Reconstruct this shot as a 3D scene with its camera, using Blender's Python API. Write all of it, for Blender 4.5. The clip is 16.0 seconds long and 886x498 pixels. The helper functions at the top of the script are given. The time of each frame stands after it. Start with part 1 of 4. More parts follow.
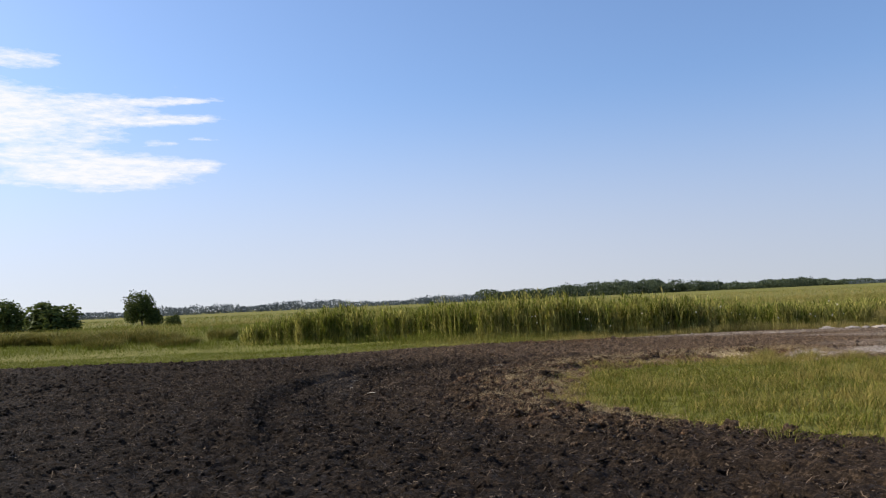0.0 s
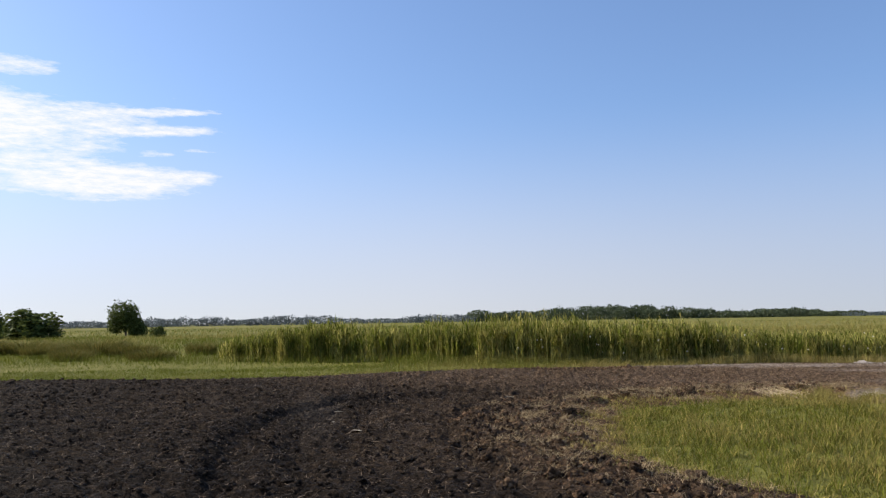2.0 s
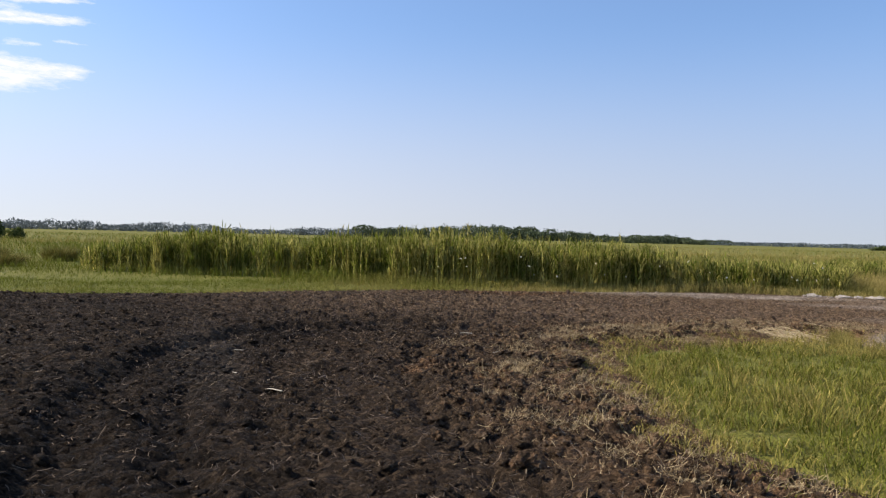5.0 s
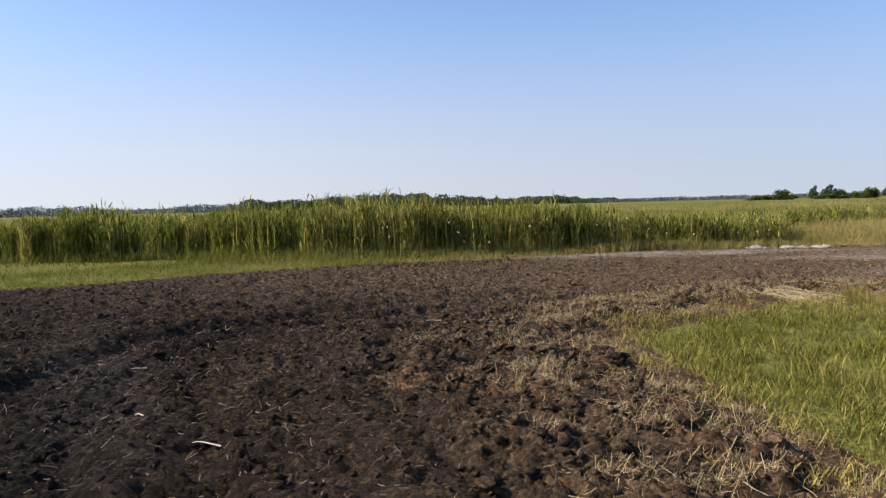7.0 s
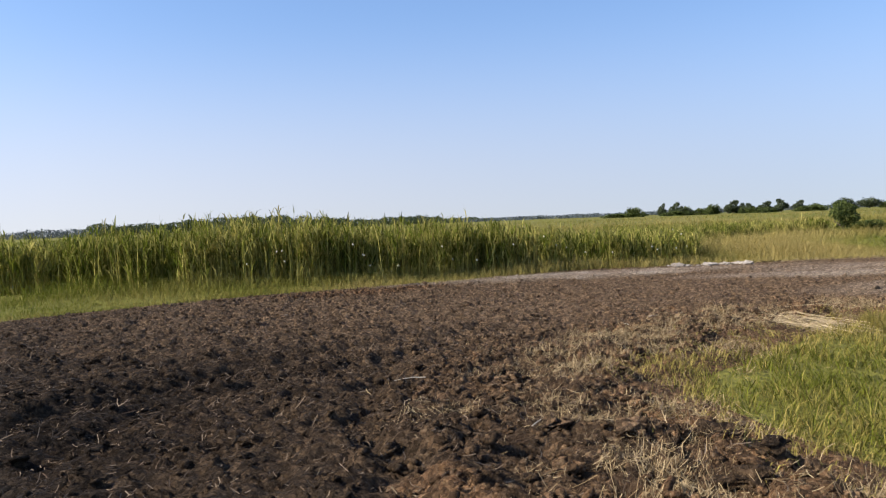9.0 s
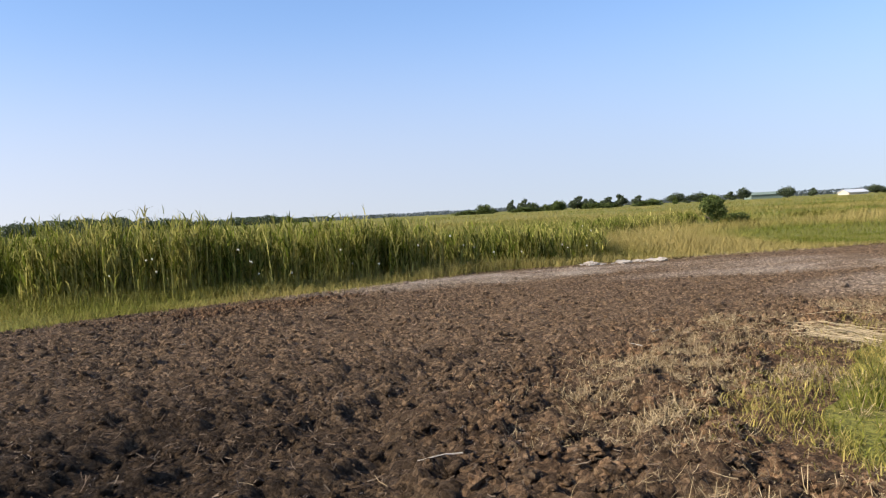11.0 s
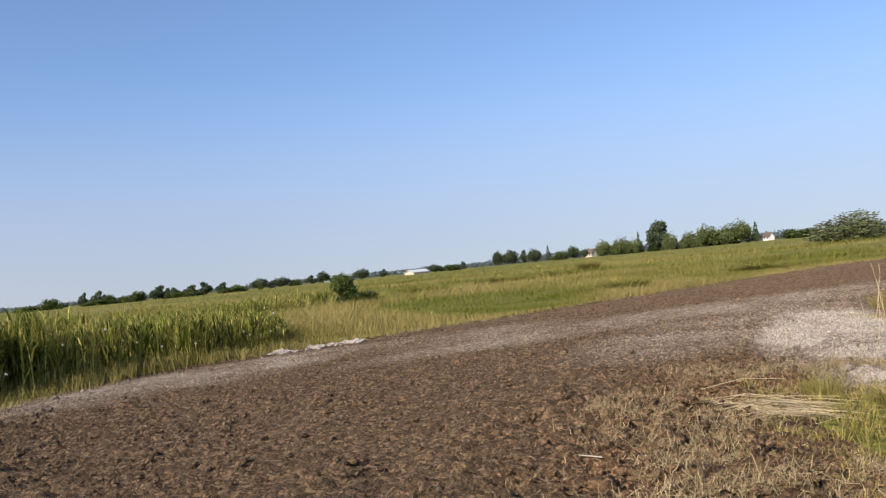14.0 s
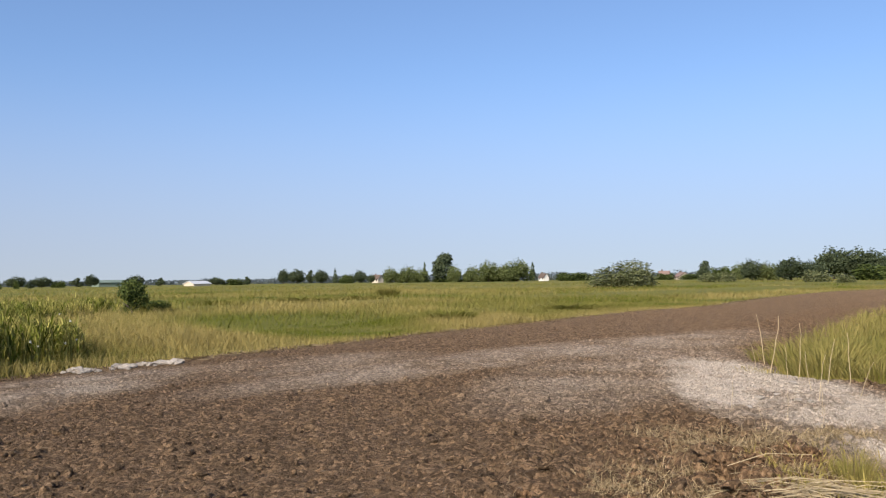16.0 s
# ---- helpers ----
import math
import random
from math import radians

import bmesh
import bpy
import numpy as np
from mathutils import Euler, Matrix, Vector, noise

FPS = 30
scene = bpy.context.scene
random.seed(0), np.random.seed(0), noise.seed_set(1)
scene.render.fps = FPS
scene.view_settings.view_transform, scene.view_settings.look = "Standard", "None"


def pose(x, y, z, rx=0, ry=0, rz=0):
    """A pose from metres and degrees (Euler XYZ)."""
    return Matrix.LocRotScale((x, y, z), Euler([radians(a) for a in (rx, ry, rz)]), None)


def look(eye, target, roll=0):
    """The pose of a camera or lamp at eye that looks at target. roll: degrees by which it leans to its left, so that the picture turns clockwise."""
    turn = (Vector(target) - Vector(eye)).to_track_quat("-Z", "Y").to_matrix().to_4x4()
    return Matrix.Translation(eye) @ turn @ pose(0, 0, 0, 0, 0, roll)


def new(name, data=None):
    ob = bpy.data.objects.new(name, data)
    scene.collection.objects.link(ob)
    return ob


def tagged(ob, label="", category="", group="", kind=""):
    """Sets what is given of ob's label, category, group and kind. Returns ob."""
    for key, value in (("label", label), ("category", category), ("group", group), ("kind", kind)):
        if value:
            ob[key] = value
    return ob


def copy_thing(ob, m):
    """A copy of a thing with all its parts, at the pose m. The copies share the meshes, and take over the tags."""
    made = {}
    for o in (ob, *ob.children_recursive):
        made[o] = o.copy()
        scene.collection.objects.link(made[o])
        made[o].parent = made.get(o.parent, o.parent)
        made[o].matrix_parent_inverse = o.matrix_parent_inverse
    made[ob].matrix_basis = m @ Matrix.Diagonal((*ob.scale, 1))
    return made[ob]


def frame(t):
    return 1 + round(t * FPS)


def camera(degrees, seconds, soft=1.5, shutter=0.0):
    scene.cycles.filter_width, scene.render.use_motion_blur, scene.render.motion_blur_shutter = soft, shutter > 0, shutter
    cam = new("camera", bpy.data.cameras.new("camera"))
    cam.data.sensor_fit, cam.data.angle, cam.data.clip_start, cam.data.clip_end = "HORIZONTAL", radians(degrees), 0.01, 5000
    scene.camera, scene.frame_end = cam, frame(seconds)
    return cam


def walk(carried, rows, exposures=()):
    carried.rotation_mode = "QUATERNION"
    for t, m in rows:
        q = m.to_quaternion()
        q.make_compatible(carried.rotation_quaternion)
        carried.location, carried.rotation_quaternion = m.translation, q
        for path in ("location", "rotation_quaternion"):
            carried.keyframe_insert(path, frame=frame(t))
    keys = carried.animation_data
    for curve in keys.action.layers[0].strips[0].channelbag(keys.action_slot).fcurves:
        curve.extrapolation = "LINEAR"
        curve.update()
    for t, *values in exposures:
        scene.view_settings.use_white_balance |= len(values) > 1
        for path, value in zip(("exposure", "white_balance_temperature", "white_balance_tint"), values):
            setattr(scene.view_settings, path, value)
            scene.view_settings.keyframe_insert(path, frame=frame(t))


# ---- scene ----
cam = camera(55.9, 16.0, 1.25)
METRES, EYE, TILT, LEAN, TURN = 21.429, 1.5, -0.3, -0.12, 0.0
ROWS = [
    (0.0, 0.0, 0.0, 0.0, 0.19, 3.85, 2.79),
    (0.5, -0.0035, 0.0303, 0.0009, -1.57, 4.01, 3.97),
    (1.0, -0.0053, 0.0639, -0.0001, 3.43, 5.93, 1.13),
    (1.5, -0.0077, 0.0936, 0.001, -0.38, 4.82, 1.41),
    (2.0, -0.0103, 0.1282, -0.0002, -0.42, 5.17, 1.06),
    (2.5, -0.0165, 0.1585, -0.001, -1.15, 4.59, 0.42),
    (3.0, -0.0187, 0.1946, -0.0008, -0.97, 4.32, 1.58),
    (3.5, -0.0254, 0.2245, -0.0022, -2.73, 3.71, 1.75),
    (4.0, -0.032, 0.2584, -0.0022, -6.02, 1.03, 0.46),
    (4.5, -0.0394, 0.2892, -0.0024, -7.29, -0.01, -0.68),
    (7.0, -0.0613, 0.4449, -0.0055, -15.85, -2.79, 1.62),
    (7.5, -0.0652, 0.4752, -0.0051, -17.97, -2.77, 3.54),
    (8.0, -0.068, 0.5099, -0.0054, -19.16, -1.16, 4.82),
    (8.5, -0.0731, 0.5363, -0.0044, -22.23, -0.8, 3.41),
    (9.0, -0.0732, 0.5719, -0.0056, -25.35, -1.69, 2.43),
    (11.5, -0.0696, 0.721, -0.0018, -40.52, -1.56, 4.73),
    (12.0, -0.0665, 0.7521, -0.0018, -46.77, 0.29, 6.4),
    (12.5, -0.0592, 0.7833, -0.003, -51.46, 1.1, 5.5),
    (13.0, -0.055, 0.8139, -0.0031, -54.73, 1.35, 6.32),
    (13.5, -0.0438, 0.8404, -0.0042, -59.77, 1.13, 6.87),
    (14.0, -0.0358, 0.8687, -0.0032, -64.02, 1.37, 5.75),
    (14.5, -0.025, 0.8921, -0.0024, -67.01, 0.74, 2.5),
    (15.0, -0.0068, 0.9198, -0.0017, -70.06, 0.37, 3.85),
    (15.5, 0.0106, 0.9461, -0.0007, -74.32, 1.52, 2.06),
    (16.0, 0.0343, 0.9633, -0.0011, -78.78, 2.04, 1.03),
]
LIGHT = [(0.0, 0.64, 6500, 11), (4.7, 0.75, 6500, 11), (7.0, 0.80, 6500, 11), (8.0, 0.94, 6500, 11), (9.0, 0.87, 6500, 11), (11.4, 0.97, 6500, 11), (12.4, 0.84, 6500, 11), (13.0, 0.72, 6500, 11), (14.5, 0.64, 6500, 11), (16.0, 0.62, 6500, 11)]
walk(cam, [(t, pose(0, 0, EYE, TILT, LEAN, TURN) @ pose(METRES * x, METRES * y, METRES * z, 90 + pitch, roll, yaw)) for t, x, y, z, yaw, pitch, roll in ROWS], LIGHT)

# ---- sky and sun ----
SUN_AZ, SUN_EL = -73.0, 34.0
world = bpy.data.worlds.new("sky")
scene.world = world
world.use_nodes = True
wn = world.node_tree.nodes
sky = wn.new("ShaderNodeTexSky")
sky.sky_type = "NISHITA"
sky.sun_disc = False
sky.sun_elevation, sky.sun_rotation = radians(SUN_EL), radians(SUN_AZ)
sky.air_density, sky.dust_density, sky.ozone_density = 1.0, 1.0, 3.0
wn["Background"].inputs["Strength"].default_value = 0.098
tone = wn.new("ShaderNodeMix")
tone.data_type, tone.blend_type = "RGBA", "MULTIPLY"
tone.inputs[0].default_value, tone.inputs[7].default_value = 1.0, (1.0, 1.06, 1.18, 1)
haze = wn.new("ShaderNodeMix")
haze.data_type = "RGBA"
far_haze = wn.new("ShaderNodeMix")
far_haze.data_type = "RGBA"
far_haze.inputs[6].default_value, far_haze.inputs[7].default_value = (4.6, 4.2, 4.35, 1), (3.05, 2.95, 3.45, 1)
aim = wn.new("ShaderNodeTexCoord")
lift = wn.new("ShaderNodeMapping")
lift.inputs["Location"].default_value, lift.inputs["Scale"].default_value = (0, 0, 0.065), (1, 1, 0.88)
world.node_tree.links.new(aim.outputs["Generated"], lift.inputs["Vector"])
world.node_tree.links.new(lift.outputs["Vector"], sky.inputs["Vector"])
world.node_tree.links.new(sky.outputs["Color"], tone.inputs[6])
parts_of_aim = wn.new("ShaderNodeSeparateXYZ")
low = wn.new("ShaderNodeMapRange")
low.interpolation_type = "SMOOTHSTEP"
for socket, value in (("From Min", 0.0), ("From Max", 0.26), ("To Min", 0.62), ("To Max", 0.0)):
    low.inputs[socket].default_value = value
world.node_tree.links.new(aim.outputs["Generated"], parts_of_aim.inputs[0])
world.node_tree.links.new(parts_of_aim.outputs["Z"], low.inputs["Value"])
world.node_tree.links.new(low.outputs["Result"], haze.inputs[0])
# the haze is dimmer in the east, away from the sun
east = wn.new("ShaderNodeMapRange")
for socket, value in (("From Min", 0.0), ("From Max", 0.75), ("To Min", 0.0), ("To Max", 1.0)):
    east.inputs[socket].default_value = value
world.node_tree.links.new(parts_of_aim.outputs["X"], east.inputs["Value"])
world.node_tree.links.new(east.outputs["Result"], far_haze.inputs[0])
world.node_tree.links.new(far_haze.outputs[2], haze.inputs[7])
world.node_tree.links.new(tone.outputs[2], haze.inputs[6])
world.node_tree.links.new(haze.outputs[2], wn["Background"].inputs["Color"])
sun_way = Vector((math.sin(radians(SUN_AZ)) * math.cos(radians(SUN_EL)), math.cos(radians(SUN_AZ)) * math.cos(radians(SUN_EL)), math.sin(radians(SUN_EL))))
lamp = bpy.data.lights.new("sun", "SUN")
lamp.energy, lamp.angle, lamp.color = 4.5, radians(0.5), (1.0, 0.92, 0.80)
sun = new("sun", lamp)
sun.matrix_world = look(sun_way * 200, (0, 0, 0))


# ---- materials ----
class Mat:
    """A node material with a Principled surface."""

    def __init__(self, name, rough=0.8, spec=0.3):
        self.m = bpy.data.materials.new(name)
        self.m.use_nodes = True
        self.t = self.m.node_tree
        self.p = self.t.nodes["Principled BSDF"]
        self.p.inputs["Roughness"].default_value = rough
        self.p.inputs["Specular IOR Level"].default_value = spec
        self.co = self.add("ShaderNodeTexCoord").outputs["Object"]

    def add(self, kind):
        return self.t.nodes.new(kind)

    def link(self, a, b):
        self.t.links.new(a, b)

    def noise(self, scale, detail=4.0, rough=0.6):
        n = self.add("ShaderNodeTexNoise")
        n.inputs["Scale"].default_value, n.inputs["Detail"].default_value, n.inputs["Roughness"].default_value = scale, detail, rough
        self.link(self.co, n.inputs["Vector"])
        return n.outputs["Fac"]

    def ramp(self, fac, stops):
        r = self.add("ShaderNodeValToRGB")
        while len(r.color_ramp.elements) < len(stops):
            r.color_ramp.elements.new(0.5)
        for e, (at, c) in zip(r.color_ramp.elements, stops):
            e.position, e.color = at, (*c, 1)
        self.link(fac, r.inputs["Fac"])
        return r.outputs["Color"]

    def mix(self, fac, a, b, mode="MIX"):
        n = self.add("ShaderNodeMix")
        n.data_type, n.blend_type = "RGBA", mode
        for v, s in ((fac, n.inputs[0]), (a, n.inputs[6]), (b, n.inputs[7])):
            if isinstance(v, (int, float)):
                s.default_value = v
            elif isinstance(v, tuple):
                s.default_value = (*v, 1)
            else:
                self.link(v, s)
        return n.outputs[2]

    def math(self, op, a, b=0.0, clamp=False):
        n = self.add("ShaderNodeMath")
        n.operation, n.use_clamp = op, clamp
        for v, s in ((a, n.inputs[0]), (b, n.inputs[1])):
            if isinstance(v, (int, float)):
                s.default_value = v
            else:
                self.link(v, s)
        return n.outputs[0]

    def attr(self, name):
        a = self.add("ShaderNodeAttribute")
        a.attribute_name = name
        s = self.add("ShaderNodeSeparateColor")
        self.link(a.outputs["Color"], s.inputs[0])
        return s.outputs

    def island(self):
        return self.add("ShaderNodeNewGeometry").outputs["Random Per Island"]

    def bump(self, fac, strength, distance):
        b = self.add("ShaderNodeBump")
        b.inputs["Strength"].default_value, b.inputs["Distance"].default_value = strength, distance
        self.link(fac, b.inputs["Height"])
        self.link(b.outputs["Normal"], self.p.inputs["Normal"])

    def done(self, colour, thin=0.0):
        """Sets the colour; thin: the share of light that passes through a leaf."""
        self.link(colour, self.p.inputs["Base Color"])
        if thin:
            tr, mx = self.add("ShaderNodeBsdfTranslucent"), self.add("ShaderNodeMixShader")
            self.link(colour, tr.inputs["Color"])
            mx.inputs[0].default_value = thin
            self.link(self.p.outputs[0], mx.inputs[1])
            self.link(tr.outputs[0], mx.inputs[2])
            self.link(mx.outputs[0], self.t.nodes["Material Output"].inputs["Surface"])
        return self.m


def soil_material():
    k = Mat("tilled_soil", 0.95, 0.1)
    k.co = k.add("ShaderNodeNewGeometry").outputs["Position"]
    k.p.inputs["Diffuse Roughness"].default_value = 1.0
    z = k.attr("zone")
    fine, broad, patch = k.noise(38.0, 5.0), k.noise(5.0, 4.0), k.noise(0.55, 3.0)
    dark = k.ramp(fine, [(0.3, (0.0150, 0.0095, 0.0052)), (0.55, (0.040, 0.0262, 0.0152)), (0.75, (0.104, 0.071, 0.044))])
    brown = k.ramp(fine, [(0.3, (0.114, 0.072, 0.041)), (0.55, (0.210, 0.137, 0.080)), (0.75, (0.320, 0.224, 0.138))])
    rust = k.ramp(fine, [(0.3, (0.075, 0.039, 0.020)), (0.55, (0.23, 0.134, 0.07)), (0.78, (0.37, 0.255, 0.145))])
    chalk = k.ramp(fine, [(0.3, (0.47, 0.39, 0.31)), (0.55, (0.68, 0.585, 0.485)), (0.75, (0.80, 0.71, 0.615))])
    wob = k.math("MULTIPLY", k.math("SUBTRACT", broad, 0.5), 0.9)
    f1 = k.math("ADD", z[0], k.math("MULTIPLY", k.math("SUBTRACT", patch, 0.5), 0.5), True)
    c = k.mix(f1, dark, brown)
    c = k.mix(k.math("ADD", k.math("MULTIPLY", z[2], 1.2), k.math("SUBTRACT", wob, 0.2), True), c, rust)
    c = k.mix(k.math("MULTIPLY", z[1], k.math("ADD", 0.85, wob), True), c, chalk)
    v = k.add("ShaderNodeTexVoronoi")
    v.feature, v.inputs["Scale"].default_value, v.inputs["Randomness"].default_value = "F1", 24.0, 1.0
    warp = k.add("ShaderNodeVectorMath")
    warp.operation = "MULTIPLY_ADD"
    wn3 = k.add("ShaderNodeTexNoise")
    wn3.inputs["Scale"].default_value = 9.0
    k.link(k.co, wn3.inputs["Vector"])
    k.link(wn3.outputs["Color"], warp.inputs[0])
    warp.inputs[1].default_value = (0.12, 0.12, 0.12)
    k.link(k.co, warp.inputs[2])
    k.link(warp.outputs[0], v.inputs["Vector"])
    h = k.math("SUBTRACT", k.math("MULTIPLY", k.noise(30.0, 7.0, 0.8), 1.2), k.math("MULTIPLY", v.outputs["Distance"], 0.55))
    k.bump(h, 1.0, 0.095)
    cell = k.add("ShaderNodeSeparateColor")
    k.link(v.outputs["Color"], cell.inputs[0])
    dried = k.ramp(cell.outputs[0], [(0.0, (0.5, 0.5, 0.5)), (0.6, (0.95, 0.95, 0.94)), (1.0, (1.75, 1.72, 1.65))])
    return k.done(k.mix(k.math("SUBTRACT", 1.0, k.math("MULTIPLY", z[1], 0.75)), c, k.mix(1.0, c, dried, "MULTIPLY")))


def blade_material(name, green, dry, thin=0.35, spread=0.5, vary=0.5):
    """Grass, reed or straw: each blade's own shade between green and dry, by the share in its tint."""
    k = Mat(name, 0.75, 0.07)
    z = k.attr("tint")
    r = k.island()
    fac = k.math("ADD", z[0], k.math("MULTIPLY", k.math("SUBTRACT", r, 0.5), spread), True)
    c = k.mix(fac, green, dry)
    v = k.math("ADD", 0.7, k.math("MULTIPLY", k.noise(9.0, 2.0), 0.6))
    own = k.math("ADD", 1 - vary / 2, k.math("MULTIPLY", k.math("FRACT", k.math("MULTIPLY", r, 61.7)), vary))
    return k.done(k.mix(1.0, k.mix(1.0, c, v, "MULTIPLY"), own, "MULTIPLY"), thin)


def leaf_material(name, a, b, thin=0.3):
    k = Mat(name, 0.7, 0.1)
    c = k.mix(k.island(), a, b)
    v = k.math("ADD", 0.6, k.math("MULTIPLY", k.noise(1.3, 3.0), 0.8))
    return k.done(k.mix(1.0, c, v, "MULTIPLY"), thin)


def plain_material(name, a, b, scale, rough=0.8, bump=0.3, depth=0.01):
    k = Mat(name, rough)
    n = k.noise(scale, 5.0)
    k.bump(k.noise(scale * 3, 4.0), bump, depth)
    return k.done(k.ramp(n, [(0.3, a), (0.7, b)]))


def meadow_material():
    k = Mat("meadow_ground", 0.9, 0.1)
    far, mid, fine = k.noise(0.035, 4.0), k.noise(0.4, 4.0), k.noise(7.0, 5.0)
    c = k.ramp(far, [(0.35, (0.115, 0.118, 0.020)), (0.5, (0.155, 0.144, 0.033)), (0.65, (0.20, 0.17, 0.05))])
    c = k.mix(k.math("MULTIPLY", mid, 0.6), c, (0.138, 0.136, 0.025))
    c = k.mix(1.0, c, k.math("ADD", 0.55, k.math("MULTIPLY", fine, 0.9)), "MULTIPLY")
    k.bump(fine, 1.0, 0.15)
    return k.done(c)


SOIL = soil_material()
MEADOW = meadow_material()
LAWN = blade_material("lawn_grass", (0.100, 0.114, 0.012), (0.31, 0.24, 0.072), 0.18, 0.8, 0.8)
HAY = blade_material("meadow_grass", (0.114, 0.130, 0.015), (0.345, 0.268, 0.094), 0.27, 0.22, 0.25)
REED = blade_material("reed_leaf", (0.108, 0.128, 0.015), (0.47, 0.40, 0.125), 0.4, 0.9, 1.1)
SEDGE = blade_material("sedge_leaf", (0.095, 0.106, 0.02), (0.27, 0.20, 0.062), 0.25)
STRAW = blade_material("straw", (0.11, 0.08, 0.046), (0.29, 0.22, 0.13), 0.1, 1.0)
REED_STRAW = blade_material("bleached_reed_straw", (0.22, 0.165, 0.09), (0.46, 0.36, 0.215), 0.1, 0.8)
DEAD = blade_material("dead_grass_leaf", (0.19, 0.132, 0.066), (0.43, 0.325, 0.182), 0.15, 1.0)
FIBRE = blade_material("root_fibre", (0.07, 0.046, 0.030), (0.23, 0.17, 0.115), 0.1, 1.0)
BARK = plain_material("bark", (0.06, 0.045, 0.033), (0.15, 0.12, 0.09), 8.0)
PALE_WOOD = plain_material("weathered_stick", (0.32, 0.27, 0.2), (0.52, 0.46, 0.37), 30.0)
CHALK = plain_material("chalk_stone", (0.27, 0.23, 0.19), (0.44, 0.385, 0.32), 9.0, 0.9, 0.5, 0.02)
LEAF_OLIVE = leaf_material("olive_leaf", (0.05, 0.07, 0.018), (0.12, 0.145, 0.04))
LEAF_DARK = leaf_material("dark_leaf", (0.050, 0.066, 0.036), (0.104, 0.126, 0.062))
LEAF_LIGHT = leaf_material("light_leaf", (0.090, 0.112, 0.036), (0.185, 0.205, 0.075))
LEAF_GREY = leaf_material("grey_leaf", (0.10, 0.115, 0.045), (0.205, 0.21, 0.098))
# aerial haze is painted into this leaf colour: paler and bluer than the leaves
LEAF_FAR_HAZED = leaf_material("far_leaf_painted_haze", (0.09, 0.11, 0.112), (0.13, 0.15, 0.15))
LEAF_WOOD = leaf_material("wood_leaf", (0.052, 0.070, 0.040), (0.105, 0.128, 0.066))
PLASTER = plain_material("white_plaster", (0.66, 0.62, 0.56), (0.80, 0.77, 0.72), 1.5)
BEIGE = plain_material("beige_plaster", (0.48, 0.40, 0.30), (0.58, 0.50, 0.40), 1.5)
ROOF_RED = plain_material("red_roof_tile", (0.17, 0.112, 0.09), (0.23, 0.155, 0.125), 4.0)
ROOF_BROWN = plain_material("brown_roof_tile", (0.085, 0.06, 0.045), (0.14, 0.098, 0.075), 4.0)
SHEET_WHITE = plain_material("white_sheet_roof", (0.42, 0.43, 0.44), (0.52, 0.52, 0.52), 2.0, 0.5)
SHEET_GREEN = plain_material("grey_green_sheet", (0.13, 0.17, 0.13), (0.19, 0.23, 0.18), 2.0, 0.6)
GLASS_DARK = plain_material("dark_window", (0.03, 0.035, 0.04), (0.05, 0.055, 0.06), 2.0, 0.15)
PETAL = leaf_material("white_petal", (0.86, 0.80, 0.62), (0.88, 0.84, 0.70), 0.5)


# ---- plan and arithmetic ----
rng = np.random.default_rng(11)


def cell_hash(i, j, seed):
    h = (i.astype(np.int64) * 374761393 + j.astype(np.int64) * 668265263 + seed * 974711) & 0xFFFFFFFF
    h = ((h ^ (h >> 13)) * 1274126177) & 0xFFFFFFFF
    h = ((h ^ (h >> 16)) * 2246822519) & 0xFFFFFFFF
    return (h ^ (h >> 15)) / 4294967295.0


def vnoise(x, y, size, seed):
    """Smooth noise between -1 and 1 with cells of that size."""
    u, v = x / size, y / size
    i, j = np.floor(u), np.floor(v)
    a, b = u - i, v - j
    a, b = a * a * (3 - 2 * a), b * b * (3 - 2 * b)
    n = [cell_hash(i + p, j + q, seed) for p in (0, 1) for q in (0, 1)]
    return 2 * ((n[0] * (1 - b) + n[1] * b) * (1 - a) + (n[2] * (1 - b) + n[3] * b) * a) - 1


def lumps(x, y, size, seed):
    """Rounded heaps of uneven size, 0 to 1."""
    u, v = x / size, y / size
    i, j = np.floor(u), np.floor(v)
    out = np.zeros_like(u)
    for p in (-1, 0, 1):
        for q in (-1, 0, 1):
            cx, cy = i + p + cell_hash(i + p, j + q, seed), j + q + cell_hash(i + p, j + q, seed + 1)
            r = 0.35 + 0.55 * cell_hash(i + p, j + q, seed + 2)
            out = np.maximum(out, r * (1 - ((u - cx) ** 2 + (v - cy) ** 2) / (r * r)))
    return out


def plates(x, y, size, seed):
    """Broken clods: tilted plates of uneven height with cracks between them."""
    u, v = x / size, y / size
    i, j = np.floor(u), np.floor(v)
    f1, f2, top = np.full_like(u, 9.0), np.full_like(u, 9.0), np.zeros_like(u)
    for p in (-1, 0, 1):
        for q in (-1, 0, 1):
            a, b = i + p, j + q
            dx, dy = u - a - cell_hash(a, b, seed), v - b - cell_hash(a, b, seed + 1)
            d = np.hypot(dx, dy)
            near = d < f1
            f2 = np.where(near, f1, np.minimum(f2, d))
            tip = 0.8 * cell_hash(a, b, seed + 2) + 1.4 * (cell_hash(a, b, seed + 3) - 0.5) * dx + 1.4 * (cell_hash(a, b, seed + 4) - 0.5) * dy
            top = np.where(near, tip, top)
            f1 = np.where(near, d, f1)
    whole = step(0.0, 0.32, f2 - f1)
    return top * whole - 0.4 * (1 - whole)


def step(a, b, v):
    w = np.clip((v - a) / (b - a), 0, 1)
    return w * w * (3 - 2 * w)


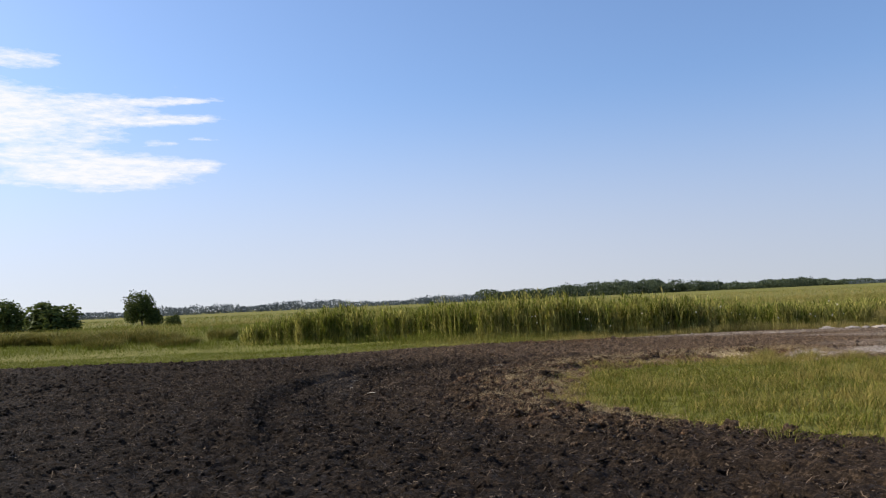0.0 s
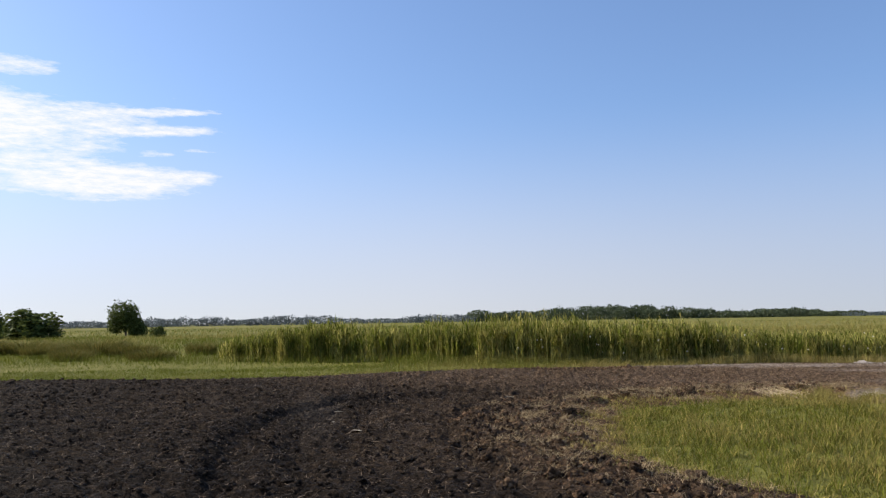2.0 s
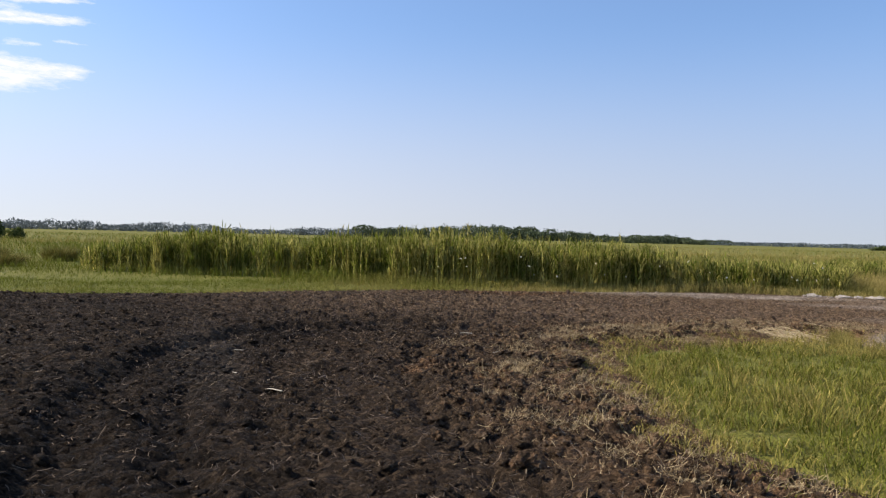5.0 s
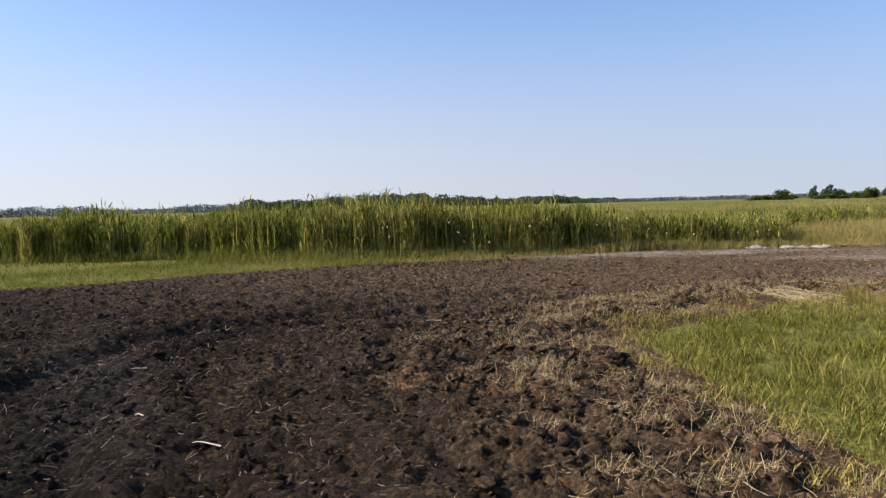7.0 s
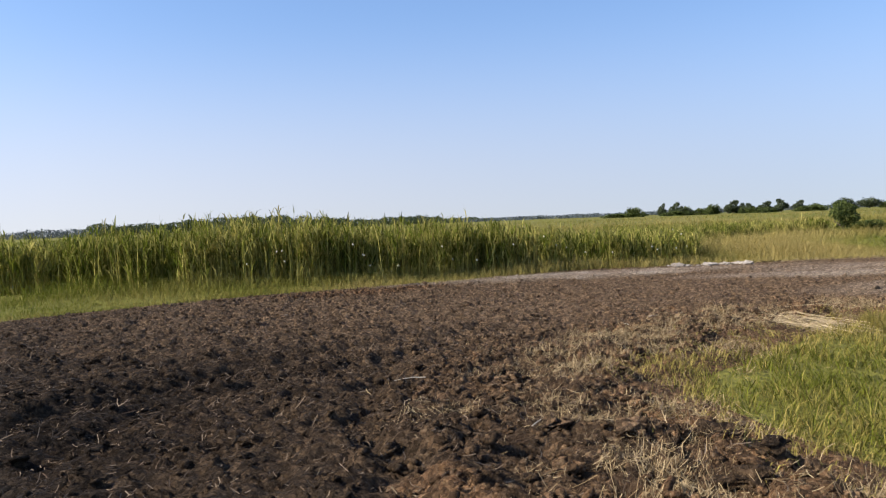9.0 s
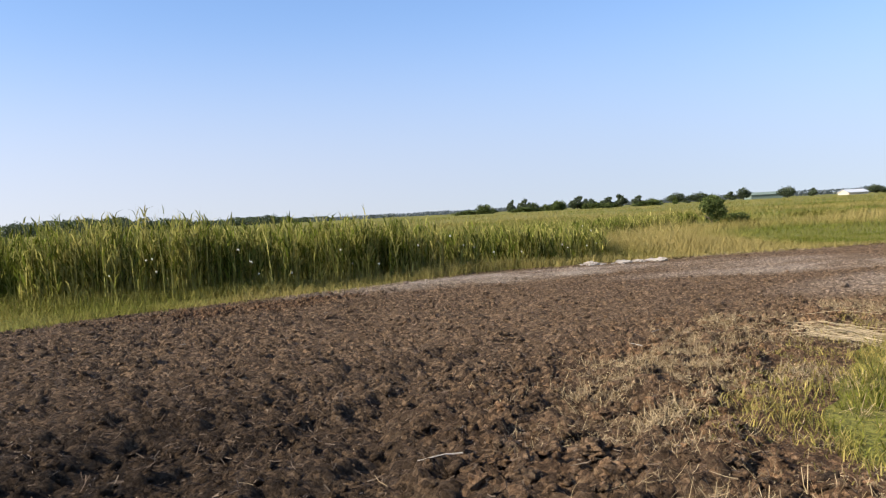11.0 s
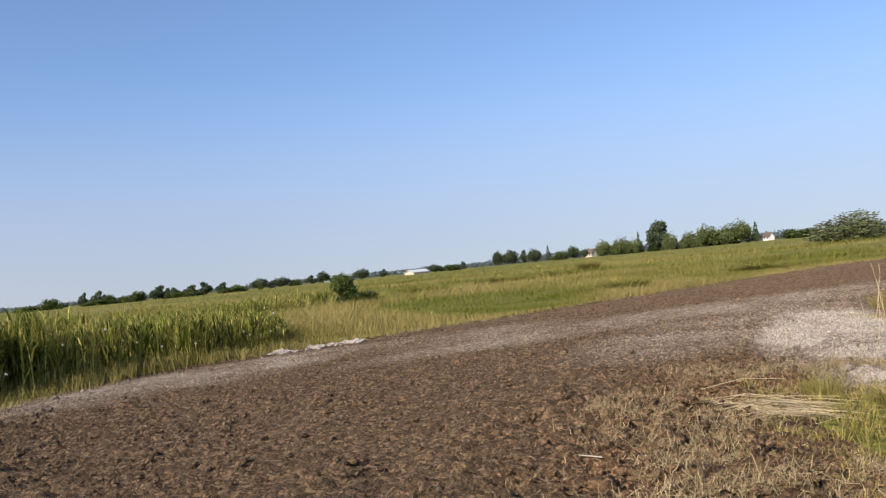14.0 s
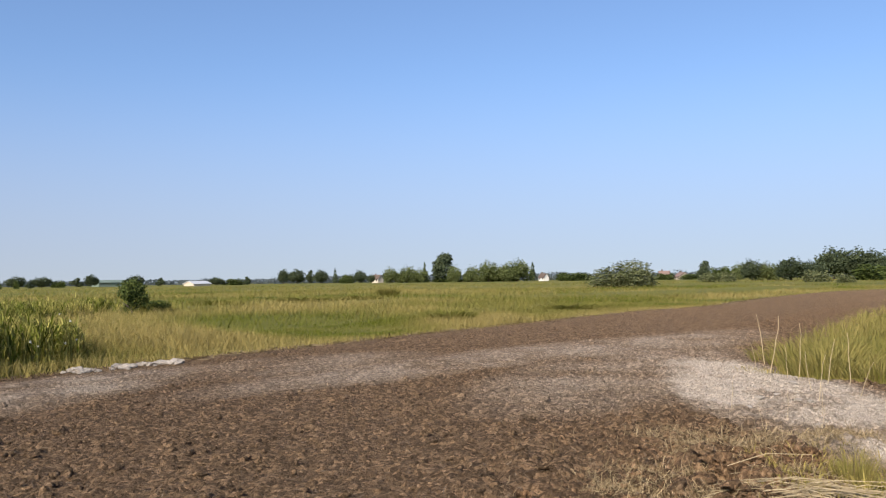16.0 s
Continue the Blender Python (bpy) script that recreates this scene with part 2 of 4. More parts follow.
def line_side(x, y, pts):
    """Signed distance to an open line; positive to its left."""
    best = np.full_like(x, 1e9)
    sign = np.ones_like(x)
    for (x0, y0), (x1, y1) in zip(pts, pts[1:]):
        dx, dy = x1 - x0, y1 - y0
        w = np.clip(((x - x0) * dx + (y - y0) * dy) / (dx * dx + dy * dy), 0, 1)
        d = np.hypot(x - x0 - w * dx, y - y0 - w * dy)
        near = d < best
        sign = np.where(near, np.sign(dx * (y - y0) - dy * (x - x0) + 1e-9), sign)
        best = np.where(near, d, best)
    return best * sign


def smooth_line(pts, steps=6):
    """A curve through the points."""
    p = [np.array(q, float) for q in pts]
    p = [2 * p[0] - p[1]] + p + [2 * p[-1] - p[-2]]
    out = []
    for a, b, c, d in zip(p, p[1:], p[2:], p[3:]):
        for s in np.arange(steps) / steps:
            out.append(0.5 * (2 * b + (c - a) * s + (2 * a - 5 * b + 4 * c - d) * s * s + (3 * b - a - 3 * c + d) * s ** 3))
    out.append(p[-2])
    return [tuple(q) for q in out]


# the outer edge of the tilled track, from west to east: meadow and reeds lie to its left
OUTER = smooth_line([(-120, 33), (-50, 29), (-16, 27.5), (-11, 27.6), (-7.1, 26.7), (-4.4, 27.0), (-2.2, 28.0), (0, 28.9), (2, 29.5), (4.5, 29.8), (7.5, 30.0), (10.6, 30.5),
                     (13.6, 29.5), (16.7, 28.3), (19.3, 27.2), (23, 25.8), (28, 23.7), (38, 19.6), (45, 15.6), (66, 7.2), (95, -10)], 4)
# the edge of the grass island inside the bend, which lies to its right
INNER = smooth_line([(40, -6), (14, 2.5), (7, 6.2), (4.2, 8.2), (3.3, 9.0), (2.65, 10.0), (2.0, 11.2), (1.65, 12.5), (1.75, 14), (2.05, 15.3), (2.3, 16.8),
                     (2.9, 17.9), (3.9, 18.5), (5, 19.0), (6.6, 19.5), (7.5, 19.2), (7.9, 18.2), (8.8, 17.2), (10.5, 16.7), (12.2, 17.0),
                     (13.4, 18.3), (15, 18.3), (18, 17.4), (22, 16.2), (30, 13), (40, 8.8), (60, 0), (80, -12)], 4)
RUT = smooth_line([(-1.3, 5), (-2.1, 9), (-2.75, 12), (-3.15, 14.8), (-3.05, 16.6), (-2.65, 18), (-2.05, 19.1), (-1.1, 20), (0.8, 20.9), (4, 21.9), (9, 22.8)], 4)
STRIP = smooth_line([(3.0, 6.5), (1.2, 9), (0.2, 12), (0.0, 15), (0.3, 17.2), (0.7, 18.5), (1.4, 19.7), (2.4, 20.8), (4.9, 21.8), (8.0, 22.0)], 4)


def base(x, y):
    return -0.11 * step(0, 12, y)


def inside_track(x, y):
    """How far a place lies inside the tilled track, in metres; negative outside."""
    return np.minimum(-line_side(x, y, OUTER), line_side(x, y, INNER))


def blob(x, y, cx, cy, rx, ry, turn=0.0):
    c, s = math.cos(radians(turn)), math.sin(radians(turn))
    u, v = (x - cx) * c + (y - cy) * s, -(x - cx) * s + (y - cy) * c
    return np.clip(1.3 - (u / rx) ** 2 - (v / ry) ** 2, 0, 1)


def zones(x, y):
    """Kinds of soil: brown instead of black (partly painted shade), chalky, and rusty turf remains."""
    rut = line_side(x, y, RUT)
    # black to brown: real soil tone, plus the near west's backlit dimness as colour
    brown = np.clip(step(-8, 6, 0.8 * (x - 4) + 0.45 * (y - 19) + 0.9 + 2.0 * vnoise(x, y, 4, 3)), 0, 1)
    brown = np.maximum(brown, 0.4 * step(-8, -14, x))
    brown = np.maximum(brown, 0.13 * step(-0.1, 0.3, rut) * (0.4 + 0.6 * step(8, 14, y))) + 0.15 * step(-2.2, -0.6, x) * step(11, 15, y) + 0.09 * step(0.0, 0.4, rut) * step(12, 17, y)
    # dark band inside the rut: moist soil, with the step's shadow painted in
    brown = brown * (1 - 0.75 * np.exp(-((rut + 0.55) / 0.75) ** 2) * step(8, 11, y) * step(2, -1, x))
    chalk = np.maximum(0.43 * blob(x, y, 9.6, 28.6, 4.4, 1.6, -13), 0.36 * blob(x, y, 15.8, 22.7, 6.2, 1.2, -30))
    chalk = np.maximum(chalk, 0.22 * blob(x, y, 14.5, 25.6, 2.6, 1.6, -30))
    chalk = np.maximum(chalk, 1.3 * blob(x, y, 11.6, 18.75, 4.2, 1.15, 6))
    chalk = np.maximum(chalk, 0.3 * blob(x, y, 14.0, 20.2, 4.6, 1.7, -18))
    chalk = np.maximum(chalk, 0.30 * blob(x, y, 19.0, 19.6, 5.0, 1.6, -28))
    chalk = np.maximum(chalk, 0.06 * blob(x, y, -2.3, 17.2, 0.5, 3.2, 8))
    d_in = line_side(x, y, STRIP)
    edge = line_side(x, y, INNER)
    brown = np.maximum(brown, (0.12 + 0.3 * step(12, 16, y)) * step(0.3, -0.5, d_in) * step(6, 10, y))
    rust = step(0.25, -0.5, d_in) * step(3.2, 1.4, edge) * step(7, 11, y) * 0.36
    rust = np.maximum(rust, 1.0 * blob(x, y, 3.9, 28.1, 3.0, 1.0, 10))
    rust = np.maximum(rust, 0.8 * step(0.9, 0.2, edge) * step(9, 12, y) * step(9, 7.5, x))
    rust = np.maximum(rust, np.maximum(0.9 * blob(x, y, 1.0, 15.1, 0.75, 0.35, -20), 0.9 * blob(x, y, 0.15, 16.0, 0.25, 0.5)))
    rust = np.maximum(rust, 0.8 * blob(x, y, 4.3, 20.0, 0.8, 0.35, 20))
    chalk = chalk * (1 + 0.55 * vnoise(x, y, 1.1, 9) + 0.35 * vnoise(x, y, 0.35, 10))
    return brown, np.clip(chalk, 0, 1), np.clip(rust * (1 + 0.5 * vnoise(x, y, 0.7, 8)), 0, 1)


def soil_height(x, y):
    """The worked surface of the track."""
    ins = inside_track(x, y)
    rut, strip, edge = line_side(x, y, RUT), line_side(x, y, STRIP), line_side(x, y, INNER)
    rough = 0.9 + 0.25 * vnoise(x, y, 2.5, 5) + 0.35 * step(0.3, -0.3, strip) * step(3.0, 1.5, edge) * step(10, 13, y) - 0.36 * step(3, 11, x) - 0.05 * blob(x, y, 11.6, 18.75, 4.2, 1.15, 6)
    h = 0.034 * plates(x, y, 0.14, 21) + 0.022 * plates(x, y, 0.27, 31) + 0.02 * vnoise(x, y, 0.9, 41) + 0.02 * vnoise(x, y, 0.085, 51)
    h = h - 0.03 * step(0.5, 0.75, lumps(x, y, 0.3, 35)) * (1 - blob(x, y, 11.6, 18.75, 4.6, 1.5, 6))
    rows = np.cos(21.0 * line_side(x, y, OUTER) + 2.2 * vnoise(x, y, 1.3, 46)) * (0.5 + 0.5 * vnoise(x, y, 0.6, 47))
    h = h * rough + 0.014 * rows * step(-1.0, 0.5, x + 0.4 * (y - 18))
    lane = step(4.5, 1, x)
    h = h + 0.04 + 0.085 * step(-0.2, 0.25, rut) * step(9, 11.5, y) * lane - 0.035 * np.exp(-((rut + 0.25) / 0.2) ** 2) * lane * step(9, 11.5, y) - 0.045 * np.exp(-((rut + 0.95) / 0.16) ** 2) * lane * step(10, 13, y)
    h = h + 0.014 * np.cos(9.0 * rut + 1.5 * vnoise(x, y, 2.0, 45)) * step(5, 1, x)
    h = h - 0.2 * np.exp(-((x - 1.02) ** 2 + (y - 16.4) ** 2) / 0.025) - 0.08 * np.exp(-((x + 1.28) ** 2 + (y - 9.6) ** 2) / 0.02)
    bank = step(1.5, 0.2, edge) * step(9, 12, y) * step(9, 7, x)
    h = h + bank * (0.085 * lumps(x, y, 0.36, 25) + 0.04 * vnoise(x, y, 0.2, 26))
    h = h - 0.06 * np.exp(-((strip - 0.05) / 0.15) ** 2) * step(7, 4, x) + 0.04 * step(0.2, -0.3, strip) * step(3, 1.5, edge)
    h = h * (0.3 + 0.7 * step(0.1, 2.6, -line_side(x, y, OUTER)))
    return base(x, y) + (0.02 * step(0.3, 2.0, ins) + h) * step(-0.6, 0.35, ins) - 0.05 * step(-0.25, -0.7, ins)


def meadow_height(x, y):
    return base(x, y) - 0.16 * step(-0.45, -0.05, inside_track(x, y)) + 0.02 * vnoise(x, y, 1.3, 61)


def ground_z(x, y):
    return np.maximum(meadow_height(x, y), soil_height(x, y))


# ---- mesh building ----
def mesh_np(name, verts, *polys):
    """A mesh from arrays: corners, and any number of arrays of faces with three or four corners."""
    me = bpy.data.meshes.new(name)
    verts = np.asarray(verts, np.float32).reshape(-1, 3)
    polys = [np.asarray(p, np.int32) for p in polys if len(p)]
    loops = np.concatenate([p.ravel() for p in polys])
    total = np.concatenate([np.full(len(p), p.shape[1], np.int32) for p in polys])
    start = np.concatenate([[0], np.cumsum(total)[:-1]]).astype(np.int32)
    me.vertices.add(len(verts))
    me.vertices.foreach_set("co", verts.ravel())
    me.loops.add(len(loops))
    me.loops.foreach_set("vertex_index", loops)
    me.polygons.add(len(total))
    me.polygons.foreach_set("loop_start", start)
    me.polygons.foreach_set("loop_total", total)
    me.update(calc_edges=True)
    return me


def colour(me, name, r, g=0.0, b=0.0):
    n = len(me.vertices)
    a = me.attributes.new(name, "FLOAT_COLOR", "POINT")
    c = np.ones((n, 4), np.float32)
    c[:, 0], c[:, 1], c[:, 2] = r, g, b
    a.data.foreach_set("color", c.ravel())


def smooth(me):
    me.polygons.foreach_set("use_smooth", np.ones(len(me.polygons), bool))
    return me


def stuff(name, me, material, label, category, kind="stuff"):
    me.materials.append(material)
    return tagged(new(name, me), label, category, kind=kind)


def part(name, me, material, parent, label=""):
    """One mesh under a thing or a part."""
    if isinstance(me, bmesh.types.BMesh):
        bm, me = me, bpy.data.meshes.new(name)
        bm.to_mesh(me)
        bm.free()
    me.materials.append(material)
    ob = new(name, me)
    ob.parent = parent
    return tagged(ob, label)


def blades(x, y, z, height, width, lean, head=None):
    """Tapered, bent blades as corners and faces: five corners each."""
    n = len(x)
    turn = rng.uniform(0, 2 * np.pi, n) if head is None else head
    face = rng.uniform(0, 2 * np.pi, n)
    lx, ly = np.cos(turn) * lean * height, np.sin(turn) * lean * height
    wx, wy = np.cos(face) * width / 2, np.sin(face) * width / 2
    v = np.empty((n, 5, 3))
    v[:, 0] = np.stack([x - wx, y - wy, z], 1)
    v[:, 1] = np.stack([x + wx, y + wy, z], 1)
    v[:, 2] = np.stack([x + 0.35 * lx + wx * 0.8, y + 0.35 * ly + wy * 0.8, z + height * 0.6], 1)
    v[:, 3] = np.stack([x + 0.35 * lx - wx * 0.8, y + 0.35 * ly - wy * 0.8, z + height * 0.6], 1)
    v[:, 4] = np.stack([x + lx, y + ly, z + height * np.sqrt(np.maximum(0.15, 1 - lean ** 2 * 0.5))], 1)
    o = np.arange(n)[:, None] * 5
    return v.reshape(-1, 3), o + np.array([[0, 1, 2, 3]]), o + np.array([[3, 2, 4]])


def field_of_blades(name, material, label, x, y, z, height, width, lean, dry, category="grass"):
    v, q, t = blades(x, y, z, height, width, lean)
    me = mesh_np(name, v, q, t)
    colour(me, "tint", np.repeat(np.clip(dry, 0, 1), 5))
    return stuff(name, me, material, label, category)


# ---- the ground ----
def spread(*runs):
    """Grid lines: runs of (from, to, spacing)."""
    return np.concatenate([np.arange(a, b, s) for a, b, s in runs])


def grid_faces(nx, ny):
    i = (np.arange(ny - 1)[:, None] * nx + np.arange(nx - 1)[None]).ravel()
    return np.stack([i, i + 1, i + nx + 1, i + nx], 1)


def build_ground():
    far = np.array([130, 180, 260, 400, 600, 900, 1400, 2200, 3400, 4600.0])
    xs = np.concatenate([-far[::-1], spread((-100, -20, 2.0), (-20, 40, 0.45), (40, 100, 1.5)), far])
    ys = np.concatenate([-far[::-1], spread((-100, 0, 4.0), (0, 36, 0.45), (36, 100, 2.0)), far])
    x, y = [a.ravel() for a in np.meshgrid(xs, ys)]
    me = smooth(mesh_np("ground", np.stack([x, y, meadow_height(x, y)], 1), grid_faces(len(xs), len(ys))))
    stuff("ground", me, MEADOW, "flat grassy meadow ground reaching to the horizon", "ground", "structure")


def build_track():
    xs = spread((-100, -30, 1.5), (-30, -17, 0.25), (-17, -7, 0.11), (-7, -4, 0.06), (-4, 6, 0.042), (6, 15, 0.058), (15, 22, 0.09), (22, 34, 0.2), (34, 78, 0.7))
    ys = spread((-30, -2, 1.0), (-2, 4, 0.3), (4, 8, 0.08), (8, 21, 0.042), (21, 31.5, 0.066), (31.5, 36, 0.3))
    x, y = [a.ravel() for a in np.meshgrid(xs, ys)]
    q = grid_faces(len(xs), len(ys))
    ins = inside_track(x, y) + 0.16 * vnoise(x, y, 0.5, 71) + 0.07 * vnoise(x, y, 0.15, 72)
    q = q[(ins[q] > -0.65).all(axis=1)]
    used = np.unique(q)
    back = np.zeros(len(x), np.int32)
    back[used] = np.arange(len(used))
    x, y = x[used], y[used]
    me = smooth(mesh_np("dirt_track", np.stack([x, y, soil_height(x, y)], 1), back[q]))
    colour(me, "zone", *zones(x, y))
    stuff("dirt_track", me, SOIL, "freshly tilled dark earth track bending round grass", "dirt track", "structure")


build_ground()
build_track()


# ---- soil crumbs and clods ----
PHI = (1 + 5 ** 0.5) / 2
ICO = np.array([(-1, PHI, 0), (1, PHI, 0), (-1, -PHI, 0), (1, -PHI, 0), (0, -1, PHI), (0, 1, PHI), (0, -1, -PHI), (0, 1, -PHI), (PHI, 0, -1), (PHI, 0, 1), (-PHI, 0, -1), (-PHI, 0, 1)]) / 1.9
ICO_F = np.array([int(c, 12) for c in "0b5051017 07a0ab159 5b4 ba2a76718 394 342326368389 495 24b 62a 867 981".replace(" ", "")]).reshape(-1, 3)


def scatter(n, x0, x1, y0, y1, keep):
    x, y = rng.uniform(x0, x1, n), rng.uniform(y0, y1, n)
    k = keep(x, y)
    return x[k], y[k]


OCT = np.array([(1, 0, 0), (0, 1, 0), (-1, 0, 0), (0, -1, 0), (0, 0, 1), (0, 0, -1)], float)
OCT_F = np.array([(0, 1, 4), (1, 2, 4), (2, 3, 4), (3, 0, 4), (1, 0, 5), (2, 1, 5), (3, 2, 5), (0, 3, 5)])


def build_crumbs(name, count, body, faces, mean, small, large, west=-8, east=16):
    x, y = scatter(count, west, east, 4, 31, lambda a, b: (inside_track(a, b) > 0.05) & (rng.uniform(0, 1, len(a)) < (0.5 + 0.5 * zones(a, b)[2]) * (1 - 0.55 * np.clip(2 * zones(a, b)[1], 0, 1)) * (1 - 0.55 * step(4, 9, a)) * np.clip(1.35 - np.hypot(a - 3.5, b - 18.5) / 20, 0.2, 1)))
    n, k = len(x), len(body)
    size = np.clip(mean * np.exp(rng.normal(0, 0.4, n)), small, large) * (1 + 0.4 * zones(x, y)[2])
    v = body[None] * (1 + rng.uniform(-0.38, 0.38, (n, k, 1))) * size[:, None, None] * rng.uniform(0.5, 1.6, (n, 1, 3))
    a = rng.uniform(0, 2 * np.pi, n)
    c, s = np.cos(a)[:, None], np.sin(a)[:, None]
    tip = rng.normal(0, 0.3, (n, 1))
    v = np.stack([v[..., 0] * c - v[..., 1] * s, v[..., 0] * s + v[..., 1] * c, v[..., 2] * 0.55 + (v[..., 0] * c + v[..., 1] * s) * tip], -1)
    v += np.stack([x, y, soil_height(x, y) + size * 0.15], 1)[:, None]
    me = mesh_np(name, v, (np.arange(n)[:, None, None] * k + faces[None]).reshape(-1, 3))
    colour(me, "zone", *[np.repeat(c, k) for c in zones(x, y)])
    stuff(name, me, SOIL, "loose dark crumbs of earth on the tilled track", "soil")


build_crumbs("soil_crumbs", 30000, ICO, ICO_F, 0.026, 0.014, 0.05)
build_crumbs("west_soil_crumbs", 40000, OCT, OCT_F, 0.036, 0.02, 0.07, -26, -7)
build_crumbs("east_soil_crumbs", 12000, OCT, OCT_F, 0.03, 0.015, 0.06, 15.5, 30)
build_crumbs("fine_soil_crumbs", 90000, OCT, OCT_F, 0.015, 0.007, 0.03)


def lump_mesh(name, seed, rough=0.3, flat=0.6):
    bm = bmesh.new()
    bmesh.ops.create_icosphere(bm, subdivisions=3, radius=1.0)
    for v in bm.verts:
        p = v.co * 1.3 + Vector((seed * 7.3, 0, 0))
        v.co *= 1 + rough * noise.fractal(p, 1.0, 2.0, 4) + 0.12 * noise.noise(p * 5)
        v.co.z *= flat
    me = bpy.data.meshes.new(name)
    bm.to_mesh(me)
    bm.free()
    return me


def build_sods():
    """Overturned turf lumps along the edge of the island."""
    kinds = []
    for i in range(7):
        me = lump_mesh("turf_sod", i, 0.9, 0.7)
        colour(me, "zone", 0.85 if i < 5 else 0.2, 0.0, (0.1, 0.6, 0.25, 0.8, 0.4, 0.0, 0.0)[i])
        me.materials.append(SOIL)
        kinds.append(me)
    x, y = scatter(2600, -0.2, 7.2, 8.5, 21.5, lambda a, b: (line_side(a, b, INNER) > 0.0) & (line_side(a, b, INNER) < 1.9) & (line_side(a, b, STRIP) < 0.2) & (rng.uniform(0, 1, len(a)) < np.exp(-line_side(a, b, INNER) * 1.1)))
    for px, py in list(zip(x, y))[:150]:
        r = float(np.clip(0.05 * math.exp(rng.normal(0, 0.35)), 0.03, 0.085))
        z = float(soil_height(np.array([px]), np.array([py]))[0])
        ob = tagged(new("turf_sod", kinds[rng.integers(5)]), "overturned sod of dark earth with root fibres", "sod", "sods along the grass edge")
        ob.matrix_world = pose(px, py, z + r * 0.2, rng.uniform(-25, 25), rng.uniform(-25, 25), rng.uniform(0, 360)) @ Matrix.Diagonal((r * rng.uniform(0.8, 1.5), r, r, 1))
    x, y = scatter(900, 1.0, 6.8, 15.2, 20.6, lambda a, b: (line_side(a, b, INNER) > 0.12) & (line_side(a, b, INNER) < 1.1))
    spots = list(zip(x, y))[:34] + [(1.62, 16.0), (1.85, 15.95), (2.03, 16.9), (2.95, 18.25), (1.45, 15.3), (1.75, 15.4)]
    for i, (px, py) in enumerate(spots):
        dark = i >= 34
        r = float(rng.uniform(0.045, 0.09))
        z = float(soil_height(np.array([px]), np.array([py]))[0])
        ob = tagged(new("turf_sod", kinds[rng.integers(5, 7) if dark else rng.integers(5)]), "large wet black clod beside the grass" if dark else "large overturned turf clod with dead roots", "sod", "sods along the grass edge")
        ob.matrix_world = pose(px, py, z + r * 0.12, rng.uniform(-15, 15), rng.uniform(-15, 15), rng.uniform(0, 360)) @ Matrix.Diagonal((r * rng.uniform(1.0, 1.7), r, r * 0.75, 1))


build_sods()


# ---- grass ----
def build_island_grass():
    def keep(a, b):
        e = 0.25 - 0.22 * step(14, 18, b) - line_side(a, b, INNER) + 0.25 * vnoise(a, b, 0.9, 81) + 0.2 * vnoise(a, b, 0.3, 86)
        return rng.uniform(0, 1, len(a)) < step(-0.35, 0.35, e) * np.clip(0.75 + 1.0 * vnoise(a, b, 0.22, 90), 0.15, 1)

    x, y = scatter(225000, 1.0, 14, 4, 20.2, keep)
    edge = -line_side(x, y, INNER)
    patch = 0.9 * vnoise(x, y, 1.4, 82) + 0.9 * vnoise(x, y, 0.33, 83)
    h = (0.09 + 0.10 * rng.uniform(0, 1, len(x)) ** 1.5 + 0.05 * patch + 0.05 * vnoise(x, y, 0.22, 90)) * (0.5 + 0.5 * step(0, 0.9, edge))
    dry = 0.2 + 0.32 * patch + 0.65 * step(0.75, 0.1, edge + 0.25 * patch) * step(10, 13, y) + 0.45 * blob(x, y, 6.8, 18.4, 2.2, 1.4)
    dry = dry + (rng.uniform(0, 1, len(x)) < 0.17) * 0.55
    head = 2.5 * vnoise(x, y, 1.1, 85) + rng.normal(0, 2.6, len(x)) - 0.4
    v, q, t = blades(x, y, ground_z(x, y) - 0.01, np.maximum(h, 0.04), rng.uniform(0.0035, 0.0095, len(x)), rng.uniform(0.3, 1.5, len(x)), head)
    me = mesh_np("island_grass", v, q, t)
    colour(me, "tint", np.repeat(np.clip(dry, 0, 1), 5))
    stuff("island_grass", me, LAWN, "short green grass with dry stalks inside the bend", "grass")
    x, y = scatter(110000, 13, 45, -4, 18.5, lambda a, b: (line_side(a, b, INNER) < 0.15 * vnoise(a, b, 0.7, 99) - 0.1) & (rng.uniform(0, 1, len(a)) < np.clip(1.5 - (a - 13) / 14, 0.15, 1) * np.clip(0.55 + 1.1 * vnoise(a, b, 0.5, 97), 0.06, 1)))
    inner = step(0.0, 0.8, -line_side(x, y, INNER))
    field_of_blades("inner_meadow_grass", HAY, "long yellow-green grass inside the bend", x, y, meadow_height(x, y), (0.2 + 0.22 * inner + 0.14 * vnoise(x, y, 0.5, 97)) * rng.uniform(0.55, 1.35, len(x)), 0.004 + 0.0006 * (x - 13) * rng.uniform(0.6, 1.4, len(x)) + rng.uniform(0, 0.006, len(x)), rng.uniform(0.2, 1.3, len(x)), 0.72 + 0.3 * vnoise(x, y, 3, 84) + 0.3 * vnoise(x, y, 0.6, 87))


# the foot of the reeds, from west to east: reeds stand to its left
REEDFOOT = smooth_line([(-13, 43), (-10, 38.5), (-6.5, 36.6), (-2.5, 35.2), (0, 33.3), (2.4, 31.8), (5, 31.1), (8.5, 30.9), (11.5, 30.7), (13.6, 30.1), (15.1, 30.5), (16.6, 32.5), (20, 36.5), (27, 40), (36, 43)], 4)


